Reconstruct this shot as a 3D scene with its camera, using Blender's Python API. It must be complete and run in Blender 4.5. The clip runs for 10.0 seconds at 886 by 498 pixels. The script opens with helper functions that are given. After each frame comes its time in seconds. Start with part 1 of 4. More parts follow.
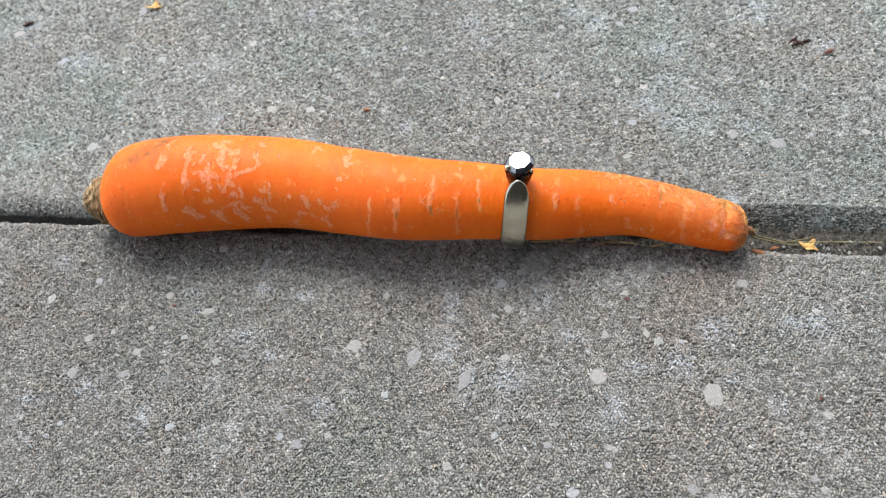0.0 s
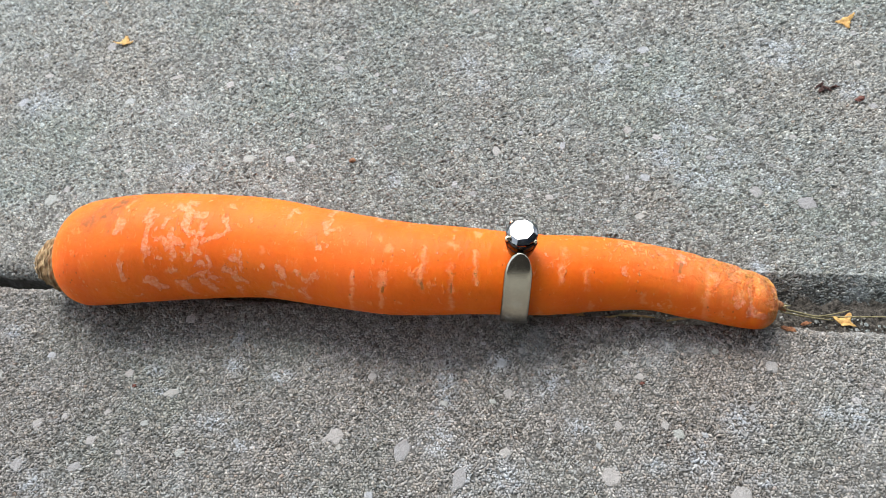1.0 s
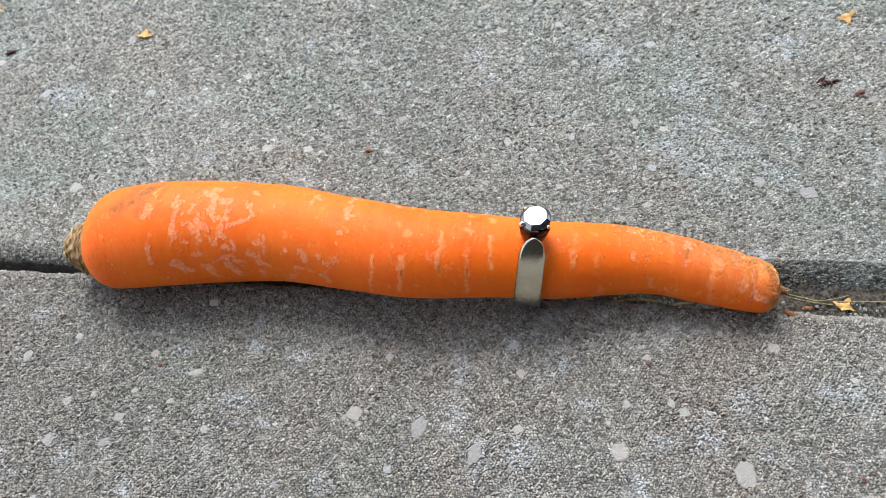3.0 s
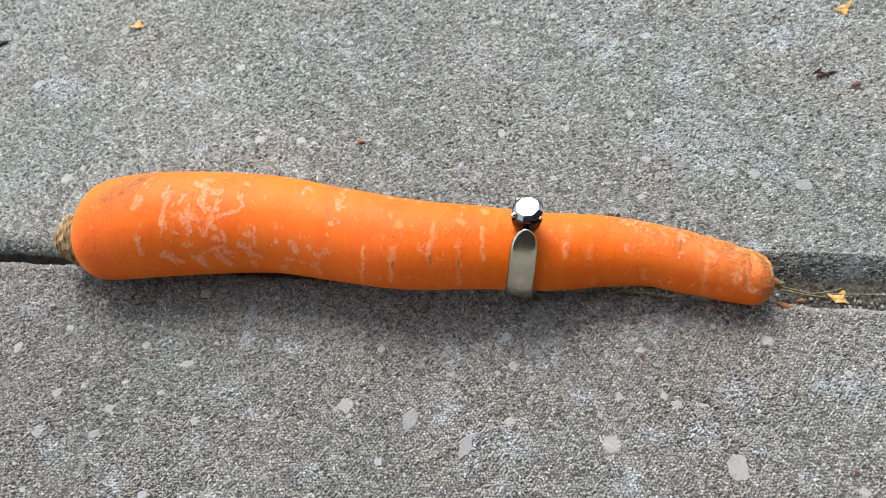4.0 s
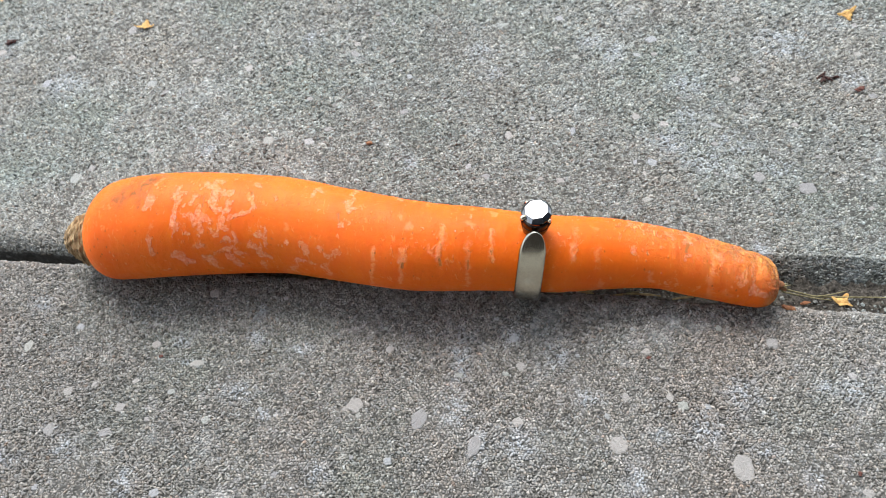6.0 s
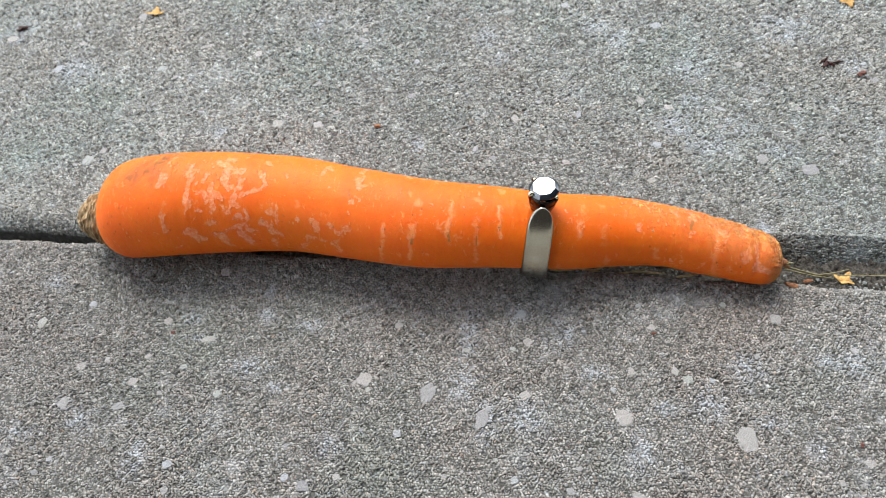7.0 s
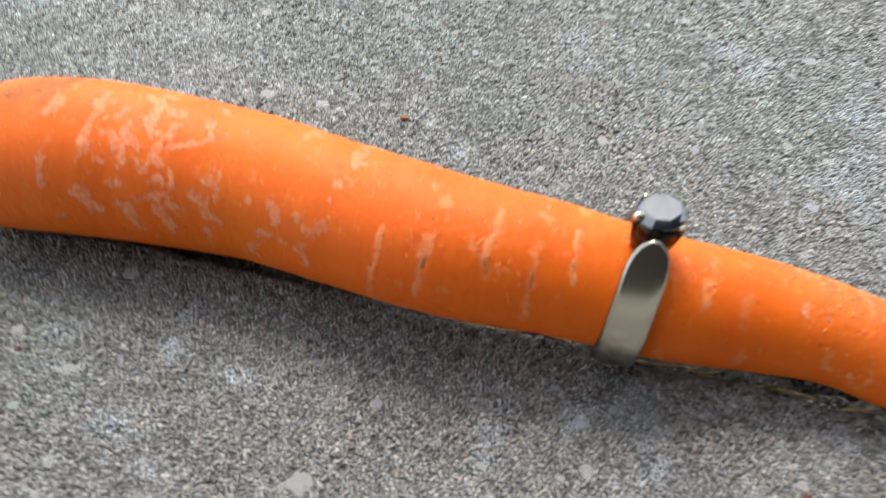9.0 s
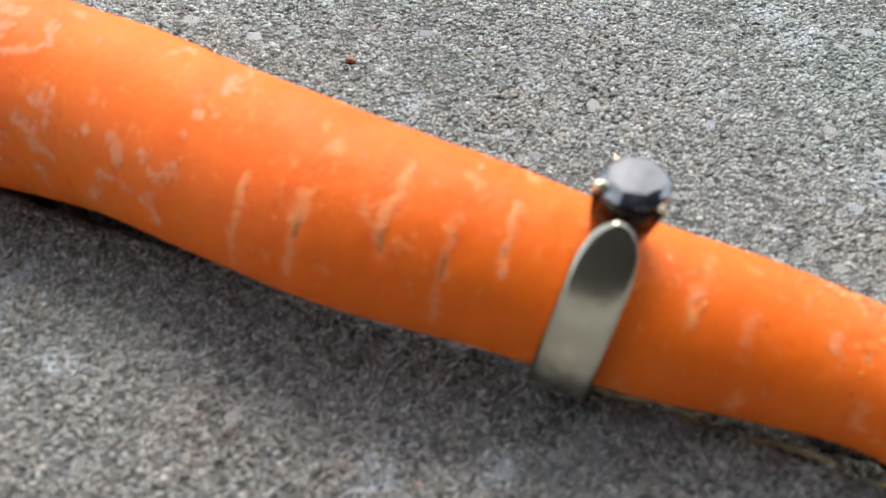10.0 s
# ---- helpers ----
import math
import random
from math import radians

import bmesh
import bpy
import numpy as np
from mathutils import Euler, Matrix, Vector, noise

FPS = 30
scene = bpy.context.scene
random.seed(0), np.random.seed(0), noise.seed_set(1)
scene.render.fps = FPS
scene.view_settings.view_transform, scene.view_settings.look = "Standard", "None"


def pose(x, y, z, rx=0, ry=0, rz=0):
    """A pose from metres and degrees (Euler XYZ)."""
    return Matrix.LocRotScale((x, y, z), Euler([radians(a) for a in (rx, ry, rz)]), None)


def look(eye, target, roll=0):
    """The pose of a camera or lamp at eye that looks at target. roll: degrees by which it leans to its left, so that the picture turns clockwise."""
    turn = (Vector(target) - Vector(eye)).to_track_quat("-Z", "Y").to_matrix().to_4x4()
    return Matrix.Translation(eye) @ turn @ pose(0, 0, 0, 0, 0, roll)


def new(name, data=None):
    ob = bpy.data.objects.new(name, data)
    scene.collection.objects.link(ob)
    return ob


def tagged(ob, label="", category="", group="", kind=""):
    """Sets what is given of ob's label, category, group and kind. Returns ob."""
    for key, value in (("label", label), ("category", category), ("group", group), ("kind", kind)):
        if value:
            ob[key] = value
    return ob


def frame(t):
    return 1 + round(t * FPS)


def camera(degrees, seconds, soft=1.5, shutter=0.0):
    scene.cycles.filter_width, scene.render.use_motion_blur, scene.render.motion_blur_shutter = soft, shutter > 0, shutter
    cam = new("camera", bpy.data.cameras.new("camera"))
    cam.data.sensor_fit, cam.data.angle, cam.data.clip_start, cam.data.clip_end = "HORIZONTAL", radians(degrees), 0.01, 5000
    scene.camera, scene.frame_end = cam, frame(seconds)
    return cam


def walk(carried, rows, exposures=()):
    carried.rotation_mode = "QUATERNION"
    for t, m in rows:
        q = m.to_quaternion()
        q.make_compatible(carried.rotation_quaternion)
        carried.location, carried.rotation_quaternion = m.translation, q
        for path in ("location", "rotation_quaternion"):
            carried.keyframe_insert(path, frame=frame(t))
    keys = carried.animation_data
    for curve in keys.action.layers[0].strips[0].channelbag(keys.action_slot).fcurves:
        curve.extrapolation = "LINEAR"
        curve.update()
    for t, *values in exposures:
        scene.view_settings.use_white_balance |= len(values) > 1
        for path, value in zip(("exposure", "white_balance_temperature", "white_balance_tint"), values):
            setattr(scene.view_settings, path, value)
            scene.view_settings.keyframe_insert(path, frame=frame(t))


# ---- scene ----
# ---- the camera and its way ----
cam = camera(58.8, 10.0, soft=0.75, shutter=0.3)
PATH = [
    (0, (0.03212, -0.11236, 0.16666), (0.00192, -0.00457, 0.00093), -10.71),
    (0.2, (0.02993, -0.10930, 0.16737), (-0.00025, -0.00029, 0.00244), -10.49),
    (0.5, (0.02911, -0.09631, 0.16160), (-0.00052, 0.01308, -0.00319), -10.29),
    (0.7, (0.02798, -0.09060, 0.15778), (-0.00194, 0.01990, -0.00622), -10.24),
    (1, (0.02916, -0.08939, 0.15699), (-0.00014, 0.02103, -0.00717), -9.96),
    (1.5, (0.02480, -0.09113, 0.15711), (-0.00522, 0.01856, -0.00741), -10.25),
    (2, (0.02645, -0.08963, 0.15734), (-0.00389, 0.01996, -0.00719), -10.36),
    (2.5, (0.02651, -0.09468, 0.16350), (-0.00306, 0.01463, -0.00135), -10.04),
    (2.7, (0.02655, -0.09576, 0.16247), (-0.00285, 0.01390, -0.00218), -9.89),
    (3.8, (0.02802, -0.09483, 0.16065), (-0.00076, 0.01430, -0.00446), -9.55),
    (4, (0.02836, -0.09549, 0.15998), (-0.00074, 0.01320, -0.00536), -9.73),
    (4.5, (0.02631, -0.09513, 0.16046), (-0.00213, 0.01359, -0.00498), -9.34),
    (5, (0.02409, -0.09444, 0.15973), (-0.00444, 0.01444, -0.00559), -9.30),
    (5.2, (0.02456, -0.09495, 0.16005), (-0.00357, 0.01337, -0.00571), -9.18),
    (6.3, (0.02588, -0.09741, 0.16251), (-0.00235, 0.01095, -0.00320), -9.08),
    (6.5, (0.02592, -0.09982, 0.16118), (-0.00253, 0.00942, -0.00391), -9.03),
    (7, (0.02466, -0.10266, 0.16148), (-0.00364, 0.00622, -0.00388), -8.97),
    (7.5, (0.02343, -0.10348, 0.16177), (-0.00473, 0.00597, -0.00324), -8.83),
    (8, (0.02417, -0.10399, 0.16059), (-0.00383, 0.00584, -0.00419), -8.58),
    (8.3, (0.02422, -0.10066, 0.15894), (-0.00426, 0.01095, -0.00456), -7.92),
    (8.4, (0.02307, -0.09776, 0.15488), (-0.00506, 0.01681, -0.00663), -6.22),
    (8.5, (0.02108, -0.09711, 0.14510), (-0.00751, 0.02209, -0.01293), -4.65),
    (8.6, (0.01869, -0.09329, 0.13295), (-0.01075, 0.02877, -0.02272), -3.06),
    (8.7, (0.01784, -0.08699, 0.11507), (-0.01427, 0.03899, -0.03690), -2.35),
    (8.8, (0.01831, -0.08056, 0.10769), (-0.01723, 0.04748, -0.04179), -1.86),
    (8.9, (0.01601, -0.07500, 0.10359), (-0.01954, 0.05343, -0.04555), -0.40),
    (9, (0.01394, -0.07267, 0.09683), (-0.02231, 0.05738, -0.05073), 0.69),
    (9.2, (0.01347, -0.06624, 0.08137), (-0.02463, 0.06324, -0.06623), 2.07),
    (9.5, (0.01539, -0.05868, 0.07751), (-0.02562, 0.07059, -0.06948), 1.66),
    (9.7, (0.01838, -0.05582, 0.07486), (-0.02382, 0.07286, -0.07231), 1.94),
    (10, (0.02232, -0.05054, 0.07329), (-0.02078, 0.07634, -0.07518), 3.06),
]
cam.data.dof.use_dof, cam.data.dof.focus_distance, cam.data.dof.aperture_fstop = True, 0.165, 31
walk(cam, [(t, look(eye, target, roll)) for t, eye, target, roll in PATH], [(0.0, 1.0), (10.0, 1.0)])

# ---- sky, sun and exposure ----
SUN_HEIGHT, SUN_TURN = radians(56), radians(-27)  # seen from the joint: high, beyond it
world = bpy.data.worlds.new("overcast_sky")
scene.world = world
world.use_nodes = True
wn, wl = world.node_tree.nodes, world.node_tree.links
sky = wn.new("ShaderNodeTexSky")
sky.sky_type, sky.sun_disc = "NISHITA", False
sky.sun_elevation, sky.sun_rotation = SUN_HEIGHT, SUN_TURN
sky.air_density, sky.dust_density = 1.0, 4.0
cloud = wn.new("ShaderNodeMix")
cloud.data_type = "RGBA"
cloud.inputs[0].default_value = 0.65
wl.new(sky.outputs[0], cloud.inputs[6])
cloud.inputs[7].default_value = (7.3, 7.9, 8.7, 1)
drift = wn.new("ShaderNodeTexNoise")
drift.inputs["Scale"].default_value, drift.inputs["Detail"].default_value, drift.inputs["Roughness"].default_value = 7.0, 5.0, 0.6
wl.new(wn.new("ShaderNodeTexCoord").outputs["Generated"], drift.inputs["Vector"])
shade = wn.new("ShaderNodeMapRange")
for k, v in enumerate((0.35, 0.65, 0.55, 1.45)):
    shade.inputs[k + 1].default_value = v
wl.new(drift.outputs[0], shade.inputs[0])
veil = wn.new("ShaderNodeVectorMath")
veil.operation = "SCALE"
wl.new(cloud.outputs[2], veil.inputs[0])
wl.new(shade.outputs[0], veil.inputs["Scale"])
wl.new(veil.outputs[0], wn["Background"].inputs[0])
wn["Background"].inputs[1].default_value = 0.128

sun_data = bpy.data.lights.new("sun", "SUN")
sun_data.energy, sun_data.angle, sun_data.color = 1.95, radians(28), (1.0, 0.97, 0.93)
sun = new("sun", sun_data)
sun.matrix_world = look((math.sin(-SUN_TURN) * -2, math.cos(SUN_TURN) * 2, 2 * math.tan(SUN_HEIGHT)), (0, 0, 0))


# ---- materials ----
class Nodes:
    """A short way to write a node material."""

    def __init__(self, name):
        self.mat = bpy.data.materials.new(name)
        self.mat.use_nodes = True
        self.tree = self.mat.node_tree
        self.bsdf = self.tree.nodes["Principled BSDF"]
        self.coords = self.tree.nodes.new("ShaderNodeTexCoord")

    def put(self, value, socket):
        if hasattr(value, "is_output"):
            self.tree.links.new(value, socket)
        elif value is not None:
            socket.default_value = value

    def set(self, **values):
        for key, value in values.items():
            self.put(value, self.bsdf.inputs[key.replace("_", " ")])
        return self

    def scaled(self, x, y, z):
        node = self.tree.nodes.new("ShaderNodeMapping")
        node.inputs["Scale"].default_value = (x, y, z)
        self.put(self.coords.outputs["Object"], node.inputs[0])
        return node.outputs[0]

    def noise(self, scale, detail=3.0, rough=0.55, vector=None, distort=0.0):
        node = self.tree.nodes.new("ShaderNodeTexNoise")
        self.put(vector or self.coords.outputs["Object"], node.inputs["Vector"])
        node.inputs["Scale"].default_value, node.inputs["Detail"].default_value = scale, detail
        node.inputs["Roughness"].default_value, node.inputs["Distortion"].default_value = rough, distort
        return node.outputs[0]

    def voronoi(self, scale, vector=None, out=0, feature="F1"):
        node = self.tree.nodes.new("ShaderNodeTexVoronoi")
        node.feature = feature
        self.put(vector or self.coords.outputs["Object"], node.inputs["Vector"])
        node.inputs["Scale"].default_value = scale
        return node.outputs[out]

    def attribute(self, name):
        node = self.tree.nodes.new("ShaderNodeAttribute")
        node.attribute_name = name
        return node.outputs["Fac"]

    def island(self):
        return self.tree.nodes.new("ShaderNodeNewGeometry").outputs["Random Per Island"]

    def each(self):
        return self.tree.nodes.new("ShaderNodeObjectInfo").outputs["Random"]

    def scramble(self, value):
        node = self.tree.nodes.new("ShaderNodeTexWhiteNoise")
        node.noise_dimensions = "1D"
        self.put(value, node.inputs["W"])
        return node.outputs["Value"]

    def math(self, op, a, b=0.0, clamp=False):
        node = self.tree.nodes.new("ShaderNodeMath")
        node.operation, node.use_clamp = op, clamp
        self.put(a, node.inputs[0])
        self.put(b, node.inputs[1])
        return node.outputs[0]

    def step(self, value, low, high, to_low=0.0, to_high=1.0):
        node = self.tree.nodes.new("ShaderNodeMapRange")
        node.interpolation_type = "SMOOTHSTEP"
        for k, v in enumerate((value, low, high, to_low, to_high)):
            self.put(v, node.inputs[k])
        return node.outputs[0]

    def ramp(self, value, *stops):
        node = self.tree.nodes.new("ShaderNodeValToRGB")
        self.put(value, node.inputs[0])
        marks = node.color_ramp.elements
        while len(marks) < len(stops):
            marks.new(1)
        for mark, (at, colour) in zip(marks, stops):
            mark.position, mark.color = at, (*colour, 1)
        return node.outputs[0]

    def mix(self, factor, a, b, how="MIX"):
        node = self.tree.nodes.new("ShaderNodeMix")
        node.data_type, node.blend_type = "RGBA", how
        self.put(factor, node.inputs[0])
        for value, socket in ((a, node.inputs[6]), (b, node.inputs[7])):
            self.put((*value, 1) if isinstance(value, tuple) else value, socket)
        return node.outputs[2]

    def bump(self, height, distance, strength=1.0):
        node = self.tree.nodes.new("ShaderNodeBump")
        node.inputs["Strength"].default_value, node.inputs["Distance"].default_value = strength, distance
        self.put(height, node.inputs["Height"])
        if self.bsdf.inputs["Normal"].links:
            self.tree.links.new(self.bsdf.inputs["Normal"].links[0].from_socket, node.inputs["Normal"])
        self.put(node.outputs[0], self.bsdf.inputs["Normal"])
        return self


def grey(v, warm=0.0):
    return (v * (1 + warm), v, v * (1 - warm))


def concrete_stains(n, colour):
    """Pale bloom, green-grey and brown-grey blotches that run over matrix and grains alike."""
    bloom = n.step(n.noise(55, 4, 0.65), 0.56, 0.74, 0, 0.42)
    colour = n.mix(bloom, colour, (0.46, 0.50, 0.53))
    tint = n.ramp(n.noise(22, 3, 0.6), (0.3, (0.88, 0.96, 0.90)), (0.5, (0.985, 1, 0.97)), (0.72, (1.0, 0.95, 0.89)))
    colour = n.mix(1.0, colour, tint, "MULTIPLY")
    smudge = n.step(n.math("ADD", n.noise(170, 6, 0.72, distort=0.8), n.math("MULTIPLY", n.noise(30, 2), 0.3)), 0.72, 0.84, 0, 0.36)
    colour = n.mix(smudge, colour, (0.54, 0.555, 0.57))
    damp = n.step(n.noise(330, 5, 0.7, distort=0.5), 0.4, 0.66, 0.78, 1.18)
    colour = n.mix(1.0, colour, n.mix(damp, grey(0.0), grey(1.0)), "MULTIPLY")
    clump = n.ramp(n.noise(780, 4, 0.65, distort=0.4), (0.36, grey(0.7)), (0.5, grey(1.03)), (0.66, grey(1.3)))
    colour = n.mix(1.0, colour, clump, "MULTIPLY")
    value = n.ramp(n.noise(9, 4, 0.6), (0.3, grey(0.84)), (0.65, grey(1.06)))
    return n.mix(1.0, colour, value, "MULTIPLY")


def cement_matrix():
    n = Nodes("cement_matrix")
    cell = n.math("MULTIPLY", n.voronoi(1500, out=1), 1.0)
    colour = n.mix(n.noise(1400, 3), (0.045, 0.043, 0.041), (0.15, 0.147, 0.14))
    colour = n.mix(0.3, colour, n.mix(1.0, cell, (0.16, 0.16, 0.15), "MULTIPLY"))
    n.set(Base_Color=concrete_stains(n, colour), Roughness=0.92)
    n.bump(n.voronoi(1500), 0.0003, 0.8)
    return n.mat


def sand_grain():
    n = Nodes("sand_grain")
    one, two = n.island(), n.scramble(n.island())
    colour = n.ramp(one, (0.0, grey(0.21)), (0.12, grey(0.3, 0.012)), (0.5, grey(0.357, 0.008)), (0.85, grey(0.415, 0.004)), (1.0, grey(0.52, 0.0)))
    tint = n.ramp(two, (0.0, (0.93, 0.99, 1.04)), (0.3, (0.98, 1.0, 1.0)), (0.7, (1.0, 1.0, 0.98)), (0.985, (1.03, 0.99, 0.93)), (1.0, (1.12, 0.93, 0.82)))
    colour = n.mix(1.0, colour, tint, "MULTIPLY")
    colour = n.mix(n.step(n.noise(4200, 3, 0.7), 0.35, 0.7, 0, 0.22), colour, (0.13, 0.128, 0.12))
    colour = n.mix(n.step(n.noise(1500, 4, 0.7, distort=0.6), 0.47, 0.58, 0, 0.42), colour, (0.08, 0.078, 0.074))
    colour = concrete_stains(n, colour)
    # front slab: its own browner tint, plus shade painted in as darker colour
    colour = n.mix(1.0, colour, n.mix(n.attribute("worn_or_shaded"), (0.985, 1.0, 0.982), (0.9, 0.86, 0.84)), "MULTIPLY")
    colour = n.mix(n.math("MULTIPLY", n.attribute("bloom"), n.step(n.noise(600, 5, 0.7), 0.4, 0.58, 0.0, 0.95)), colour, (0.50, 0.55, 0.60))
    n.set(Base_Color=colour, Roughness=0.75, Specular_IOR_Level=0.18)
    n.bump(n.noise(2400, 5, 0.75), 0.0002, 0.7)
    return n.mat


def pebble_stone():
    n = Nodes("pebble_stone")
    colour = n.ramp(n.each(), (0.0, (0.25, 0.253, 0.26)), (0.3, (0.325, 0.315, 0.3)), (0.6, (0.365, 0.35, 0.33)), (0.75, (0.33, 0.35, 0.318)), (0.9, (0.335, 0.352, 0.375)), (1.0, (0.41, 0.395, 0.38)))
    colour = n.mix(n.step(n.noise(700, 5, 0.75), 0.44, 0.6, 0, 0.5), colour, (0.25, 0.247, 0.24))
    colour = n.mix(n.step(n.noise(3800, 2, 0.6), 0.5, 0.7, 0, 0.18), colour, (0.17, 0.165, 0.16))
    colour = n.mix(n.step(n.voronoi(1700), 0.0, 0.2, 0.25, 0.0), colour, (0.13, 0.127, 0.12))
    n.set(Base_Color=colour, Roughness=0.78)
    n.bump(n.noise(1700, 5, 0.75), 0.0002, 0.8)
    return n.mat


def carrot_skin():
    n = Nodes("carrot_skin")
    along = n.scaled(1.0, 0.22, 0.22)
    flesh = n.ramp(n.noise(70, 4, 0.55, along), (0.3, (0.73, 0.113, 0.003)), (0.5, (0.78, 0.137, 0.004)), (0.7, (0.80, 0.160, 0.006)))
    flesh = n.mix(n.step(n.noise(420, 4, 0.65, along), 0.42, 0.72, 0, 0.25), flesh, (0.85, 0.175, 0.018))
    flesh = n.mix(n.step(n.noise(1300, 3, 0.6), 0.4, 0.75, 0, 0.22), flesh, (0.62, 0.085, 0.004))
    # older, duller skin towards the tip
    dull = n.math("MULTIPLY", n.attribute("age"), n.step(n.noise(240, 4, 0.6), 0.2, 0.7, 0.35, 0.75))
    flesh = n.mix(dull, flesh, (0.62, 0.21, 0.07))
    # pale corky scabs with ragged, partly see-through borders
    round_it = n.scaled(1.0, 0.55, 0.55)
    ragged = n.math("ADD", n.noise(900, 6, 0.74, round_it, 0.7), n.math("MULTIPLY", n.noise(300, 3, 0.5, round_it), 0.5))
    edge = n.math("ADD", n.attribute("scab"), n.math("MULTIPLY", n.math("SUBTRACT", ragged, 0.77), 1.9))
    scab = n.step(edge, 0.46, 0.58)
    crust = n.noise(1500, 5, 0.72)
    pale = n.ramp(crust, (0.3, (0.79, 0.22, 0.08)), (0.5, (0.83, 0.31, 0.16)), (0.72, (0.87, 0.41, 0.25)))
    soft = n.step(n.math("ADD", n.attribute("blush"), n.math("MULTIPLY", n.math("SUBTRACT", n.noise(500, 4, 0.65), 0.5), 0.8)), 0.2, 0.6)
    flesh = n.mix(n.math("MULTIPLY", soft, 0.42), flesh, (0.86, 0.34, 0.15))
    colour = n.mix(n.math("MULTIPLY", scab, n.step(crust, 0.32, 0.64, 0.3, 0.84)), flesh, pale)
    line = n.math("ADD", n.attribute("streak"), n.math("MULTIPLY", n.math("SUBTRACT", n.noise(800, 5, 0.7), 0.5), 1.3))
    streak = n.step(line, 0.26, 0.85)
    colour = n.mix(n.math("MULTIPLY", streak, n.step(crust, 0.3, 0.65, 0.35, 0.72)), colour, (0.87, 0.36, 0.16))
    crack = n.math("MULTIPLY", n.step(line, 0.75, 1.05), n.step(n.noise(1100, 3, 0.6), 0.5, 0.62))
    colour = n.mix(n.math("MULTIPLY", crack, 0.6), colour, (0.36, 0.12, 0.03))
    # small flecks and specks all over
    fleck = n.step(n.math("ADD", n.noise(900, 3, 0.6, n.scaled(1, 0.6, 0.6), 0.8), n.math("MULTIPLY", n.noise(160, 2), 0.4)), 0.82, 0.92)
    colour = n.mix(n.math("MULTIPLY", fleck, 0.35), colour, (0.87, 0.35, 0.13))
    speck = n.step(n.voronoi(700, n.scaled(1, 0.6, 0.6)), 0.10, 0.16, 1, 0)
    speck = n.math("MULTIPLY", speck, n.step(n.noise(130, 2), 0.52, 0.6))
    colour = n.mix(n.math("MULTIPLY", speck, 0.7), colour, (0.3, 0.07, 0.012))
    crumb = n.step(n.voronoi(620, n.scaled(1, 0.6, 0.6)), 0.11, 0.2, 1, 0)
    crumb = n.math("MULTIPLY", crumb, n.step(n.noise(95, 3, 0.6), 0.5, 0.6))
    colour = n.mix(n.math("MULTIPLY", crumb, 0.5), colour, (0.88, 0.38, 0.15))
    # dry crust on the upper side: yellow flakes with brown cracks along their borders
    dry = n.math("ADD", n.noise(620, 6, 0.72, round_it, 1.2), n.math("MULTIPLY", n.math("SUBTRACT", n.attribute("crusty"), 0.5), 0.24))
    dry = n.math("ADD", dry, n.math("MULTIPLY", n.math("SUBTRACT", n.noise(110, 3, 0.6), 0.5), 0.3))
    flake = n.step(dry, 0.6, 0.68)
    border = n.math("MULTIPLY", n.step(dry, 0.54, 0.6), n.math("SUBTRACT", 1.0, flake))
    colour = n.mix(n.math("MULTIPLY", flake, 0.75), colour, (0.88, 0.43, 0.17))
    colour = n.mix(n.math("MULTIPLY", border, n.step(n.noise(1500, 2), 0.4, 0.6, 0.1, 0.55)), colour, (0.3, 0.1, 0.025))
    brown = n.step(n.math("ADD", n.attribute("pit"), n.math("MULTIPLY", n.math("SUBTRACT", n.noise(1300, 4, 0.7), 0.5), 1.1)), 0.4, 0.75)
    colour = n.mix(n.math("MULTIPLY", brown, 0.75), colour, (0.33, 0.13, 0.03))
    bruise = n.math("MULTIPLY", n.attribute("bruise"), n.step(n.noise(520, 6, 0.75, n.scaled(1, 0.5, 0.5), 1.0), 0.38, 0.6, 0.35, 1.25))
    colour = n.mix(n.math("MULTIPLY", bruise, 1.0, True), colour, (0.17, 0.075, 0.022))
    # dried wrinkles round the tip, brown in their valleys
    wrinkle = n.noise(380, 5, 0.68, n.scaled(1.0, 0.4, 0.4), 1.4)
    tan = n.math("MULTIPLY", n.attribute("age"), n.step(n.noise(330, 5, 0.7, round_it), 0.4, 0.62, 0.08, 0.62))
    colour = n.mix(tan, colour, (0.82, 0.33, 0.085))
    valley = n.math("MULTIPLY", n.step(n.math("ABSOLUTE", n.math("SUBTRACT", wrinkle, 0.5)), 0.012, 0.05, 1, 0), n.attribute("age"))
    colour = n.mix(n.math("MULTIPLY", valley, n.step(n.noise(210, 3, 0.6), 0.42, 0.6, 0.1, 0.6)), colour, (0.4, 0.13, 0.026))
    rough = n.math("ADD", n.math("MULTIPLY", n.math("ADD", scab, n.math("MULTIPLY", bruise, 1.6)), 0.14), n.step(n.noise(260, 3), 0.3, 0.7, 0.44, 0.58))
    n.set(Base_Color=colour, Roughness=rough, Specular_IOR_Level=0.22, Subsurface_Weight=0.35, Subsurface_Scale=0.004)
    n.bsdf.inputs["Subsurface Radius"].default_value = (1.0, 0.22, 0.03)
    n.bump(n.noise(560, 6, 0.72), 0.0004, 0.6)
    relief = n.math("ADD", n.math("ADD", n.math("MULTIPLY", n.math("MULTIPLY", scab, 0.7), n.math("ADD", crust, 0.1)), n.math("MULTIPLY", streak, 0.45)), n.math("ADD", n.math("MULTIPLY", fleck, 0.4), n.math("ADD", n.math("MULTIPLY", crumb, 0.9), n.math("MULTIPLY", flake, 0.8))))
    n.bump(relief, 0.00025, 1.0)
